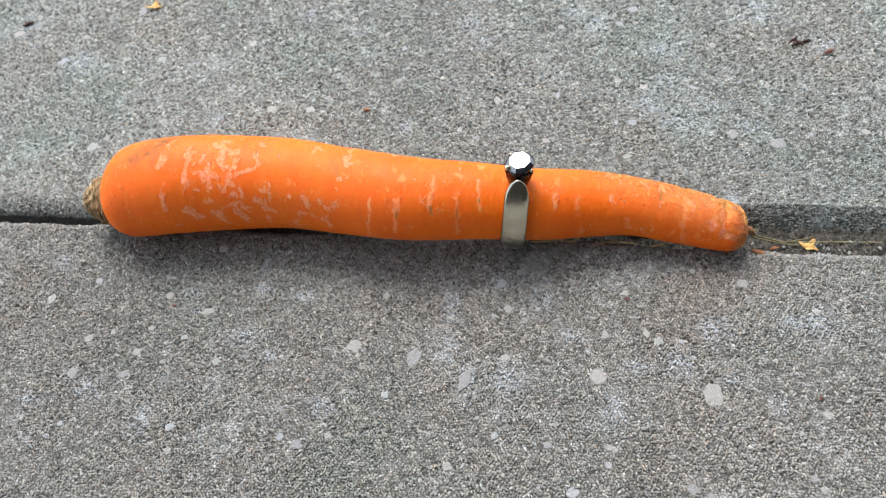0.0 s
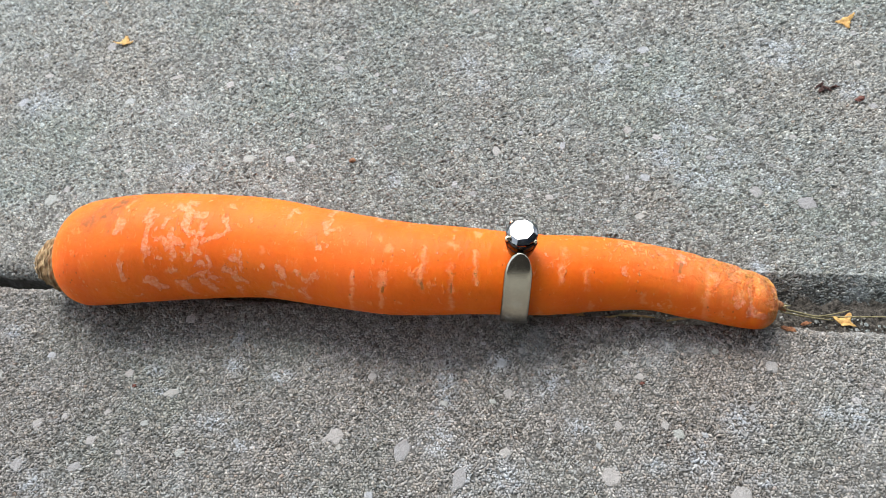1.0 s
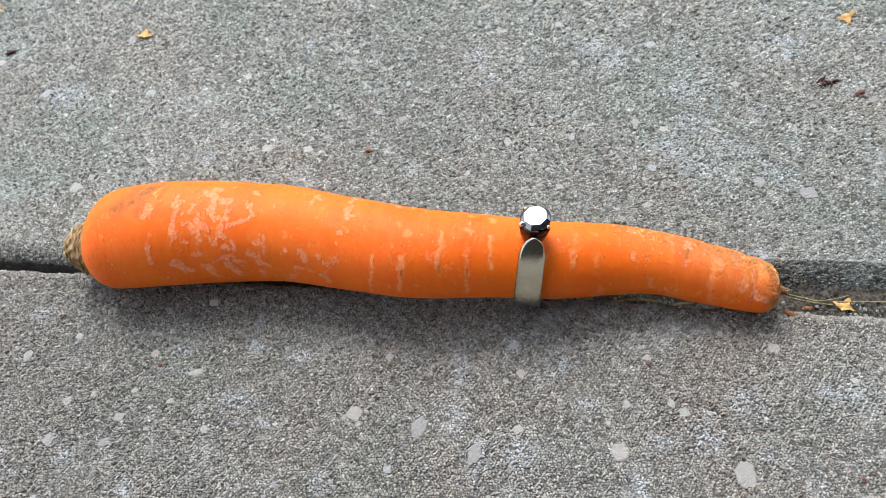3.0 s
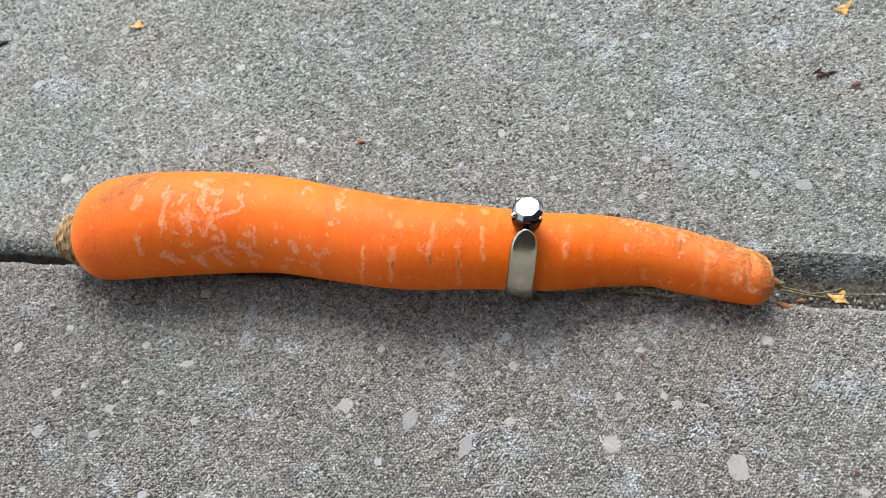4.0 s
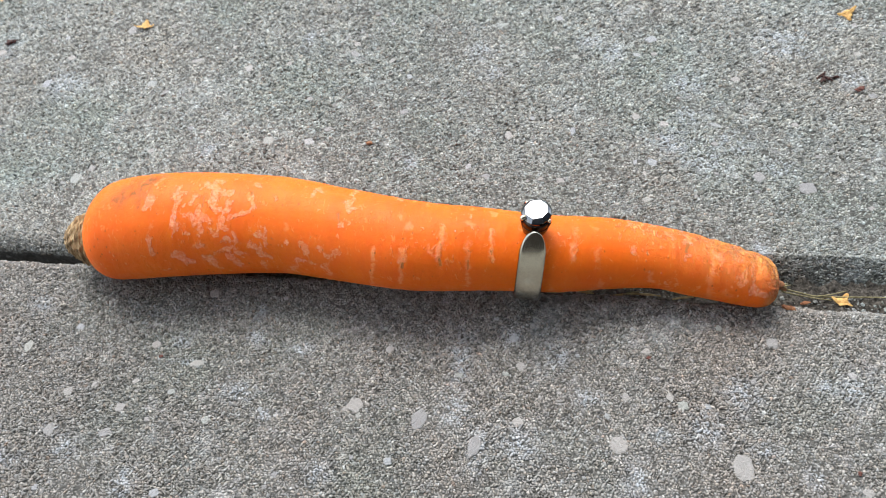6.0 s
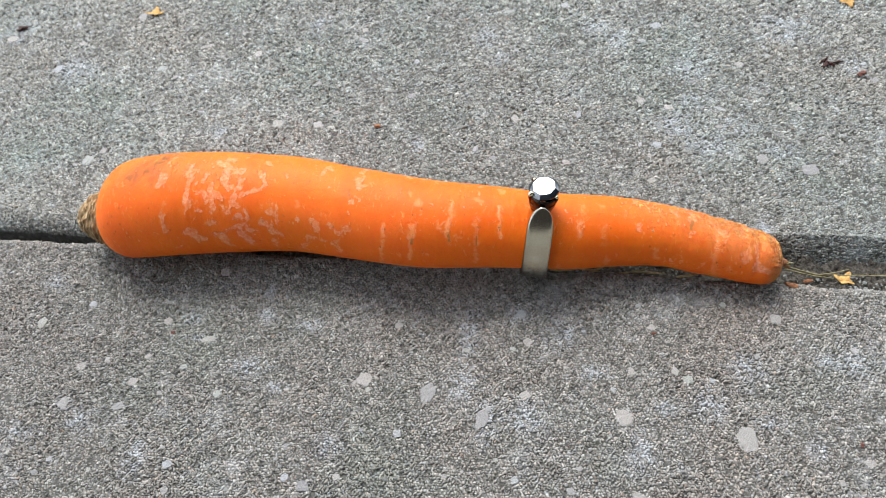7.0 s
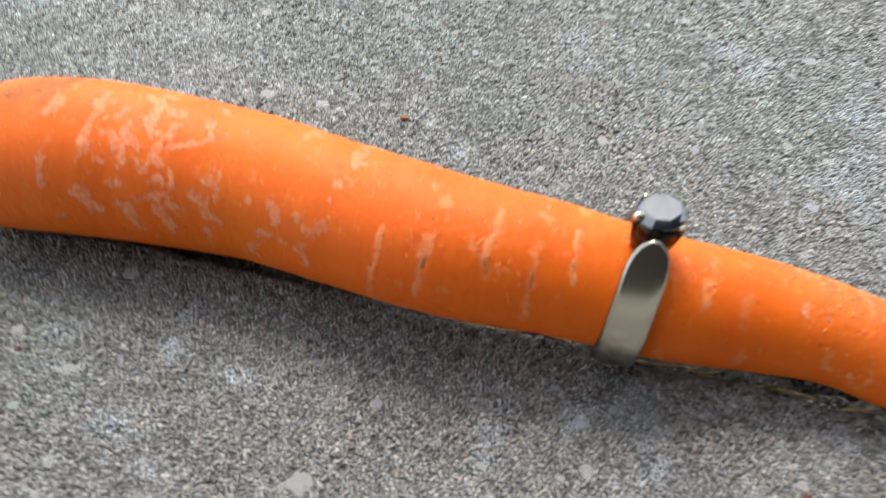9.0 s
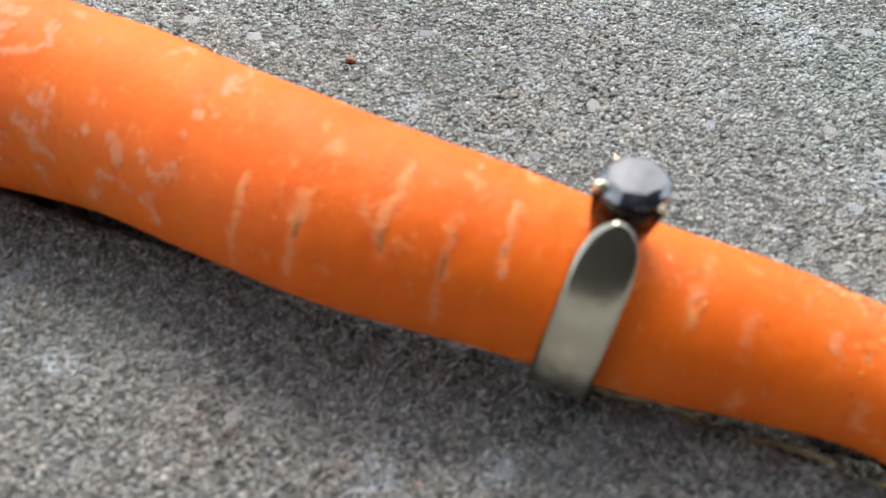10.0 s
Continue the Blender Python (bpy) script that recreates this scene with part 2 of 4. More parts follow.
    n.bump(n.math("SUBTRACT", n.math("MULTIPLY", n.math("MULTIPLY", wrinkle, n.attribute("age")), 1.3), n.math("MULTIPLY", valley, 0.4)), 0.0007, 0.9)
    return n.mat


def stem_bark():
    n = Nodes("dry_stem_bark")
    colour = n.ramp(n.noise(1300, 6, 0.72, n.scaled(1.5, 0.2, 0.2)), (0.34, (0.07, 0.042, 0.02)), (0.5, (0.30, 0.195, 0.095)), (0.68, (0.64, 0.49, 0.28)))
    n.set(Base_Color=colour, Roughness=0.9)
    n.bump(n.noise(1500, 5, 0.7, n.scaled(1.5, 0.2, 0.2)), 0.0006)
    return n.mat


def worn_silver():
    n = Nodes("worn_silver")
    colour = n.mix(n.noise(180, 4, 0.6), (0.41, 0.375, 0.30), (0.54, 0.505, 0.415))
    scratch = n.noise(2600, 3, 0.7, n.scaled(1, 0.08, 0.08))
    n.set(Base_Color=colour, Metallic=1.0, Roughness=n.step(n.math("ADD", scratch, n.math("MULTIPLY", n.noise(500, 3), 0.5)), 0.55, 1.0, 0.15, 0.22))
    n.bump(scratch, 0.00002, 0.35)
    return n.mat


def dark_metal():
    n = Nodes("tarnished_metal")
    colour = n.mix(n.noise(900, 4), (0.02, 0.016, 0.014), (0.075, 0.055, 0.043))
    n.set(Base_Color=colour, Metallic=1.0, Roughness=0.22)
    n.bump(n.noise(3000, 3), 0.00005, 0.5)
    return n.mat


def bright_metal():
    n = Nodes("polished_gold_white")
    n.set(Base_Color=n.mix(n.noise(900, 3), (0.72, 0.6, 0.4), (0.84, 0.75, 0.58)), Metallic=1.0, Roughness=0.22)
    return n.mat


def black_gem():
    n = Nodes("black_gemstone")
    n.set(Base_Color=n.mix(n.noise(400, 2), (0.003, 0.007, 0.013), (0.006, 0.013, 0.022)), Roughness=0.025, IOR=2.75)
    return n.mat


def plain_noise(name, dark, light, scale, rough=0.85, bump=0.0002):
    n = Nodes(name)
    n.set(Base_Color=n.mix(n.step(n.noise(scale, 4, 0.65), 0.3, 0.7), dark, light), Roughness=rough)
    n.bump(n.noise(scale * 2.5, 3), bump)
    return n.mat


def smooth_far_concrete():
    """The same concrete farther off, where its sand is too fine to see."""
    n = Nodes("far_concrete")
    colour = n.mix(n.step(n.noise(900, 4, 0.7), 0.35, 0.65), (0.17, 0.168, 0.16), (0.46, 0.455, 0.44))
    n.set(Base_Color=concrete_stains(n, colour), Roughness=0.9)
    n.bump(n.noise(1200, 4, 0.7), 0.0004)
    return n.mat


M_FAR = smooth_far_concrete()
M_MATRIX, M_GRAIN, M_PEBBLE, M_CARROT, M_STEM = cement_matrix(), sand_grain(), pebble_stone(), carrot_skin(), stem_bark()
M_SILVER, M_DARK, M_BRIGHT, M_GEM = worn_silver(), dark_metal(), bright_metal(), black_gem()
M_SOIL = plain_noise("damp_soil", (0.012, 0.01, 0.008), (0.13, 0.117, 0.098), 1400, 0.95, 0.0006)
M_BRACT = plain_noise("dry_yellow_bract", (0.36, 0.19, 0.05), (0.58, 0.38, 0.13), 900, 0.75)
M_STRAW = plain_noise("dry_straw", (0.13, 0.11, 0.05), (0.28, 0.25, 0.13), 700, 0.7)
M_FLAKE = plain_noise("orange_brown_flake", (0.15, 0.055, 0.022), (0.36, 0.155, 0.065), 900, 0.8)
M_SEED = plain_noise("dark_red_husk", (0.016, 0.007, 0.006), (0.09, 0.03, 0.022), 1500, 0.7)
M_RED = plain_noise("dull_red_husk", (0.06, 0.018, 0.012), (0.18, 0.06, 0.04), 1500, 0.7)
M_RUST = plain_noise("rust_seed", (0.16, 0.06, 0.025), (0.34, 0.16, 0.07), 1500, 0.7)
M_GROUND = plain_noise("gravelly_ground", (0.16, 0.155, 0.145), (0.3, 0.29, 0.275), 60, 0.95, 0.003)
# near black, for the added walls that block the sky
M_SHADE_WALL = plain_noise("dark_shade_wall", (0.010, 0.009, 0.009), (0.024, 0.022, 0.02), 25, 0.9, 0.002)


# ---- helpers for meshes ----
def mesh_of(name, verts, faces, material, smooth=True):
    me = bpy.data.meshes.new(name)
    me.from_pydata([tuple(map(float, v)) for v in verts], [], faces)
    me.materials.append(material)
    me.polygons.foreach_set("use_smooth", [smooth] * len(me.polygons))
    me.update()
    return me


def part(name, me, parent, label="", kind=""):
    ob = new(name, me)
    ob.parent = parent
    return tagged(ob, label=label, kind=kind)


def grid_faces(rows, cols, close_rows=False, close_cols=False):
    return [
        (r * cols + c, r * cols + (c + 1) % cols, (r + 1) % rows * cols + (c + 1) % cols, (r + 1) % rows * cols + c)
        for r in range(rows if close_rows else rows - 1)
        for c in range(cols if close_cols else cols - 1)
    ]


def curve_through(x, xs, ys):
    """A smooth line through knots."""
    xs, ys, x = np.asarray(xs, float), np.asarray(ys, float), np.asarray(x, float)
    slope = np.gradient(ys, xs)
    k = np.clip(np.searchsorted(xs, x) - 1, 0, len(xs) - 2)
    h = xs[k + 1] - xs[k]
    u = np.clip((x - xs[k]) / h, 0, 1)
    return (2 * u**3 - 3 * u**2 + 1) * ys[k] + (u**3 - 2 * u**2 + u) * h * slope[k] + (3 * u**2 - 2 * u**3) * ys[k + 1] + (u**3 - u**2) * h * slope[k + 1]


def tube(name, line, radii, material, sides=10, squash=1.0):
    """A closed tapering tube along a line of points."""
    line = [Vector(p) for p in line]
    verts, faces = [], []
    for k, p in enumerate(line):
        ahead = (line[min(k + 1, len(line) - 1)] - line[max(k - 1, 0)]).normalized()
        side = ahead.cross(Vector((0, 0, 1)) if abs(ahead.z) < 0.9 else Vector((0, 1, 0))).normalized()
        up = side.cross(ahead)
        verts += [p + radii[k] * (math.cos(a) * side + squash * math.sin(a) * up) for a in np.arange(sides) * 2 * math.pi / sides]
    faces = grid_faces(len(line), sides, close_cols=True)
    faces += [tuple(range(sides))[::-1], tuple(range((len(line) - 1) * sides, len(line) * sides))]
    return mesh_of(name, verts, faces, material)


def wobble(x, y, z, scale, seed=0.0):
    return noise.noise(Vector((x * scale + seed, y * scale - seed, z * scale + 2.3 * seed)))


# ---- the pavement: two slabs with a joint between them ----
BACK_TOP = 0.001


def front_profile(s, x=0.0):
    """Out from the rounded lip towards the viewer: y, z and the tilt of the surface at the length s."""
    lip = 0.0022
    arc = lip * math.pi / 2
    if s < arc:
        a = s / lip
        return -lip + lip * math.cos(a), -lip + lip * math.sin(a), math.pi / 2 - a
    return -lip - (s - arc), 0.0, 0.0


def tooled_edge(s, near, wide, deep, power):
    arc = 0.0125
    if s < arc:
        a = s / arc * math.pi / 2
        c, d = max(math.cos(a), 1e-6), max(math.sin(a), 1e-6)
        return near + wide * (1 - c ** (2 / power)), BACK_TOP - deep * (1 - d ** (2 / power)), -math.atan2(deep * c * d ** (2 / power - 1), wide * d * c ** (2 / power - 1) + 1e-9)
    return near + wide + (s - arc), BACK_TOP, 0.0


def back_profile(s, x=0.0):
    """Up from the joint and away from the viewer, over a tooled edge: rounded beside the crown, a plain bevel beside the tip."""
    w = 0.5 + 0.5 * math.tanh(x / 0.045)
    one, two = tooled_edge(s, 0.0036, 0.0060, 0.0048, 1.9), tooled_edge(s, 0.0072, 0.0059, 0.0088, 1.2)
    return tuple(a + (b - a) * w for a, b in zip(one, two))


def lip_wander(x, back):
    return (0.0009 * wobble(x, 0, 0, 60, 3.0 + back) + 0.0005 * wobble(x, 0, 0, 260, 5.0 + back)) 


def slab(name, label, profile, far, thick, back):
    xs = np.r_[-0.9, -0.6, -0.4, -0.25, np.linspace(-0.2, 0.2, 261), 0.25, 0.4, 0.6, 0.9]
    ss = np.r_[np.linspace(0, 0.016, 15), np.linspace(0.02, 0.15, 27), np.linspace(0.2, far, 8)]
    verts = []
    for x in xs:
        wander = lip_wander(x, back)
        line = [(profile(s, x), s) for s in ss]
        y0, z0 = line[0][0][:2]
        yn = line[-1][0][0]
        verts.append((x, y0 + wander, z0 - thick))
        for (y, z, _), s in line:
            verts.append((x, y + wander * max(0.0, 1 - s / 0.03), z - 0.00026 + 0.0003 * wobble(x, y, 0, 90, 1.0 + back) * min(1, s / 0.01)))
        verts.append((x, yn, z0 - thick))
    cols = len(ss) + 2
    faces = grid_faces(len(xs), cols, close_cols=True)
    faces += [tuple(range(cols)), tuple(range((len(xs) - 1) * cols, len(xs) * cols))[::-1]]
    if not back:
        faces = [f[::-1] for f in faces]
    me = mesh_of(name, verts, faces, M_MATRIX)
    me.materials.append(M_FAR)
    wide, reach = (0.172, 0.15) if back else (0.133, 0.09)
    for poly in me.polygons:
        poly.material_index = int(abs(poly.center.x) > wide or abs(poly.center.y) > reach)
    ob = new(name, me)
    return tagged(ob, label, "pavement", kind="structure")


front = slab("pavement_front", "grey concrete paving slab with exposed sand and pebbles", front_profile, 0.78, 0.05, 0)
back = slab("pavement_back", "grey concrete paving slab with broad rounded tooled edge", back_profile, 0.9, 0.05, 1)

me = mesh_of("ground", [(-40, -40, -0.055), (40, -40, -0.055), (40, 40, -0.055), (-40, 40, -0.055)], [(0, 1, 2, 3)], M_GROUND)
tagged(new("ground", me), "grey gravelly ground under the paving slabs", "ground", kind="structure")


def plain_box(name, lo, hi, material):
    bm = bmesh.new()
    bmesh.ops.create_cube(bm, size=1)
    for v in bm.verts:
        v.co = [lo[k] if v.co[k] < 0 else hi[k] for k in range(3)]
    bmesh.ops.bevel(bm, geom=bm.edges[:], offset=0.004, segments=2, affect="EDGES")
    me = bpy.data.meshes.new(name)
    bm.to_mesh(me)
    bm.free()
    me.materials.append(material)
    return me


# added out of view: blocks sky from the near side, darkens the ring's reflection
tagged(new("shade_wall_south", plain_box("shade_wall_south", (-0.45, -0.95, -0.055), (3.5, -0.8, 4.4), M_SHADE_WALL)), "plain dark wall out of view, added to shade the near side of the pavement", "wall", kind="structure")
# also added out of view, to dim the sky light from the right
tagged(new("shade_wall_east", plain_box("shade_wall_east", (1.0, -0.797, -0.055), (1.15, 0.35, 3.4), M_SHADE_WALL)), "plain dark wall out of view, added to shade the right side of the pavement", "wall", kind="structure")


def soil_level(x):
    """The height of the soil in the joint: deep beside the crown, higher under the belly and the tip of the carrot."""
    return -0.0105 + 0.0060 / (1 + math.exp(-(x - 0.066) / 0.006)) + 0.0055 * math.exp(-(((x - 0.03) / 0.028) ** 2)) + 0.0092 * math.exp(-(((x + 0.034) / 0.026) ** 4))


# soil that fills the joint, higher towards the root tip of the carrot
def joint_soil():
    xs, ys = np.linspace(-0.2, 0.2, 801), np.linspace(-0.003, 0.0115, 30)
    verts = []
    for x in xs:
        level = soil_level(x)
        for y in ys:
            verts.append((x, y, level + 0.0011 * wobble(x, y, 0, 210, 8.0) + 0.0012 * wobble(x, y, 0, 800, 2.0) + 14 * (y - 0.0035) ** 2))
    me = mesh_of("joint_soil", verts, grid_faces(len(xs), len(ys)), M_SOIL)
    me.flip_normals()
    return tagged(new("joint_soil", me), "dark damp soil and grit packed in the pavement joint", "soil", kind="stuff")


joint_soil()


# ---- the carrot ----
KNOTS = [-0.0890, -0.0834, -0.0679, -0.0524, -0.0368, -0.0213, -0.0058, 0.0097, 0.0252, 0.0407, 0.0490, 0.0562, 0.0717, 0.0760]
AXIS_Y = [0.0023, 0.0028, 0.0041, 0.0059, 0.0065, 0.0037, 0.0011, 0.0017, 0.0034, 0.0054, 0.0053, 0.0045, 0.0021, 0.0016]
AXIS_Z = [0.0102, 0.0110, 0.0129, 0.0123, 0.0120, 0.0130, 0.0143, 0.0135, 0.0105, 0.0087, 0.0083, 0.0074, 0.0058, 0.0053]
RADIUS = [0.0119, 0.0122, 0.0126, 0.0122, 0.0115, 0.0108, 0.0103, 0.0094, 0.0089, 0.0079, 0.0071, 0.0071, 0.0061, 0.0057]
CROWN, TIP = -0.0874, 0.0755

# marks on the skin: from and to (mm along the carrot, degrees up round it), half width in mm, strength
SCABS_STRIPE = [(-60.8, 99, -60.1, 79, 0.6, 0.9), (-60.1, 79, -60.2, 50, 0.5, 0.9), (-60.4, 50, -60.3, 39, 0.3, 0.8), (-59.9, 90, -58.4, 88, 0.4, 0.8), (-54.8, 102, -51.3, 94, 0.6, 0.9), (-51.9, 88, -52.1, 72, 0.7, 0.9), (-56.1, 86, -56.5, 76, 0.5, 0.8), (-55.1, 72, -54.1, 45, 0.6, 0.8), (-53.5, 63, -52.1, 57, 0.5, 0.9), (-56.3, 62, -55.6, 55, 0.5, 0.9), (-50.3, 94, -48.0, 79, 0.6, 0.9), (-48.7, 94, -48.6, 72, 0.5, 0.9), (-52.1, 72, -47.9, 69, 0.6, 0.9), (-49.9, 54, -48.2, 51, 0.7, 0.9), (-49.2, 60, -50.9, 41, 0.6, 0.8)]
SCABS_CREST = [(-47.7, 62, -43.7, 68, 0.5, 0.9), (-43.9, 66, -43.4, 71, 0.4, 0.8), (-43.4, 87, -42.6, 76, 0.6, 0.9), (-43.5, 107, -42.6, 102, 0.5, 0.9), (-52.5, 50, -51.8, 45, 0.3, 0.9), (-57.5, 45, -57.1, 43, 0.3, 0.9), (-66.6, 84, -66.3, 74, 0.6, 0.9), (-67.3, 77, -67.3, 71, 0.3, 0.8), (-66.1, 103, -65.6, 112, 0.4, 0.8), (-52.8, 110, -51.5, 107, 0.6, 0.9), (-29.3, 107, -29.5, 97, 0.4, 0.9), (-29.1, 115, -27.3, 109, 0.5, 0.8), (-20.0, 146, -20.2, 106, 0.5, 0.9), (-20.2, 106, -20.4, 89, 0.6, 0.8), (-19.2, 93, -18.7, 93, 0.5, 0.8)]
SCABS_WEB = [(-65.7, 42, -65.6, 28, 0.4, 0.8), (-65.6, 28, -65.2, 21, 0.6, 0.8), (-60.6, 21, -58.5, 12, 0.8, 0.8), (-58.5, 12, -56.8, 8, 0.6, 0.8), (-55.1, 29, -53.7, 32, 0.5, 0.8), (-54.7, 18, -52.6, 13, 0.8, 0.8), (-52.6, 13, -52.0, -3, 0.7, 0.8), (-50.9, 21, -47.3, 28, 0.6, 0.7), (-49.0, 38, -45.8, 38, 0.7, 0.7), (-46.6, 46, -46.0, 35, 0.5, 0.8), (-48.2, 16, -46.6, 2, 0.8, 0.8), (-46.2, 24, -44.5, 18, 0.7, 0.7), (-43.3, 31, -41.2, 28, 0.8, 0.8), (-41.1, 45, -39.3, 35, 0.5, 0.7), (-41.0, 20, -38.9, 16, 0.7, 0.8), (-40.7, 7, -41.0, -15, 0.5, 0.7)]
SCABS_BELLY = [(-64.3, -3, -63.1, -1, 0.4, 0.8), (-39.5, 49, -38.9, 32, 0.4, 0.8), (-33.8, 39, -34.3, 35, 0.5, 0.8), (-30.3, 40, -29.8, 30, 0.7, 0.8), (-31.8, 12, -33.8, -2, 0.6, 0.7), (-32.6, 15, -30.2, 15, 0.5, 0.7), (-34.1, -6, -33.1, -14, 0.5, 0.7), (-28.4, 15, -27.4, 16, 0.5, 0.6), (-26.2, 37, -25.3, 27, 0.6, 0.8), (-25.3, 27, -22.1, 36, 0.5, 0.7), (-26.1, 13, -24.6, -1, 0.6, 0.7), (-24.8, 10, -25.0, 17, 0.5, 0.7), (-21.6, 71, -21.2, 68, 0.4, 0.9), (-20.4, 76, -19.3, 69, 0.3, 0.8), (-22.0, 54, -21.9, 54, 0.3, 0.9), (-10.3, 135, -8.9, 127, 0.5, 0.8)]
SCABS_TIP = [(42.6, 70, 43.2, 61, 0.5, 0.8), (54.6, 113, 54.7, 98, 0.7, 0.9), (50.4, 109, 51.5, 98, 0.6, 0.8), (46.8, 120, 48.2, 131, 0.4, 0.8), (54.9, 76, 54.2, 65, 0.3, 0.8), (59.7, 97, 61.1, 83, 0.7, 0.8), (62.4, 92, 61.7, 68, 0.5, 0.6), (64.3, 97, 65.6, 86, 0.5, 0.8), (67.1, 63, 66.1, 39, 0.7, 0.8), (68.8, 98, 68.5, 26, 0.3, 0.9), (69.3, 27, 71.7, 31, 0.9, 0.8), (72.1, 51, 72.7, 64, 0.5, 0.7), (50.3, 5, 50.8, 1, 0.3, 0.9), (45.6, 78, 46.0, 59, 0.3, 0.7)]
BANDS = [(-13.3, 48, -13.5, 34, 0.4, 0.8), (-13.6, 26, -15.1, -22, 0.4, 0.7), (-6.6, 50, -7.2, 35, 0.6, 0.8), (-7.0, 31, -7.7, 0, 0.4, 0.7), (1.6, 85, 1.7, 59, 0.5, 0.7), (1.4, 62, 0.8, 44, 0.5, 0.8), (1.2, 43, 1.4, 29, 0.6, 0.5), (7.3, 67, 7.1, 56, 0.6, 0.5), (7.4, 49, 7.3, 18, 0.5, 0.6), (7.4, 15, 7.1, -4, 0.5, 0.6), (12.0, 85, 12.4, 41, 0.3, 0.8), (12.5, 80, 12.5, 65, 0.6, 0.5), (29.6, 69, 29.9, 46, 0.5, 0.7), (34.9, 60, 35.3, 41, 0.9, 0.5), (29.9, 97, 30.3, 84, 0.8, 0.5), (60.0, 110, 60.2, 50, 0.5, 0.6)]
BLUSHES = [(-6.0, 81, -5.7, 79, 0.7, 0.6), (-8.1, 93, -7.9, 90, 0.4, 0.5), (7.0, 93, 7.7, 90, 0.7, 0.6), (7.3, 126, 7.6, 122, 0.4, 0.7), (11.8, 119, 12.2, 111, 0.5, 0.6), (-1.3, 58, -1.3, 52, 0.4, 0.5), (34.2, 101, 34.6, 98, 0.5, 0.5), (36.1, 9, 36.3, -8, 0.5, 0.6), (46.9, 24, 47.3, 8, 0.6, 0.5), (59.7, 39, 60.5, -14, 0.7, 0.5), (25.5, -7, 26.0, -25, 0.6, 0.5), (18.1, 32, 18.2, 0, 0.5, 0.4), (-34.4, 57, -34.1, 54, 0.5, 0.5), (63.5, 15, 64.2, 9, 0.8, 0.4)]
PITS = [(-54.3, 87, -54.2, 74, 0.2, 0.9), (-53.3, 82, -53.3, 72, 0.2, 0.7), (-22.3, 82, -21.8, 72, 0.3, 0.9), (-6.7, 33, -6.8, 27, 0.3, 0.9), (1.2, 41, 1.4, 34, 0.4, 0.8), (7.4, 39, 7.4, 27, 0.2, 0.7), (12.3, 54, 12.3, 50, 0.2, 0.7), (45.6, 76, 45.6, 74, 0.2, 0.8), (45.8, 63, 46.0, 58, 0.2, 0.8), (54.7, 94, 54.3, 77, 0.3, 0.9), (58.8, 93, 58.9, 88, 0.2, 0.7), (58.7, 72, 58.9, 69, 0.2, 0.7), (64.5, 95, 64.8, 84, 0.3, 0.7), (72.1, 52, 73.0, 51, 0.4, 0.5), (69.8, 35, 71.3, 41, 0.2, 0.45), (-43.5, 94, -43.5, 89, 0.3, 0.8)]
BRUISES = [(-74.4, 84, -70.6, 113, 1.0, 0.6), (-70.6, 91, -68.5, 114, 0.7, 0.8), (-68.9, 77, -67.9, 98, 0.4, 0.6), (-67.9, 119, -66.8, 125, 0.4, 0.7), (-76.0, 85, -74.4, 84, 0.2, 0.7)]


def axis_at(x):
    return np.array([curve_through(x, KNOTS, AXIS_Y), curve_through(x, KNOTS, AXIS_Z)])


def radius_at(x):
    r = curve_through(x, KNOTS, RADIUS)
    crown = np.clip((x - CROWN) / 0.0095, 0, 1)
    tip = np.clip((TIP - x) / 0.0062, 0, 1)
    return r * (1 - (1 - crown) ** 2.3) ** (1 / 2.1) * (1 - (1 - tip) ** 2.7) ** (1 / 2.5)


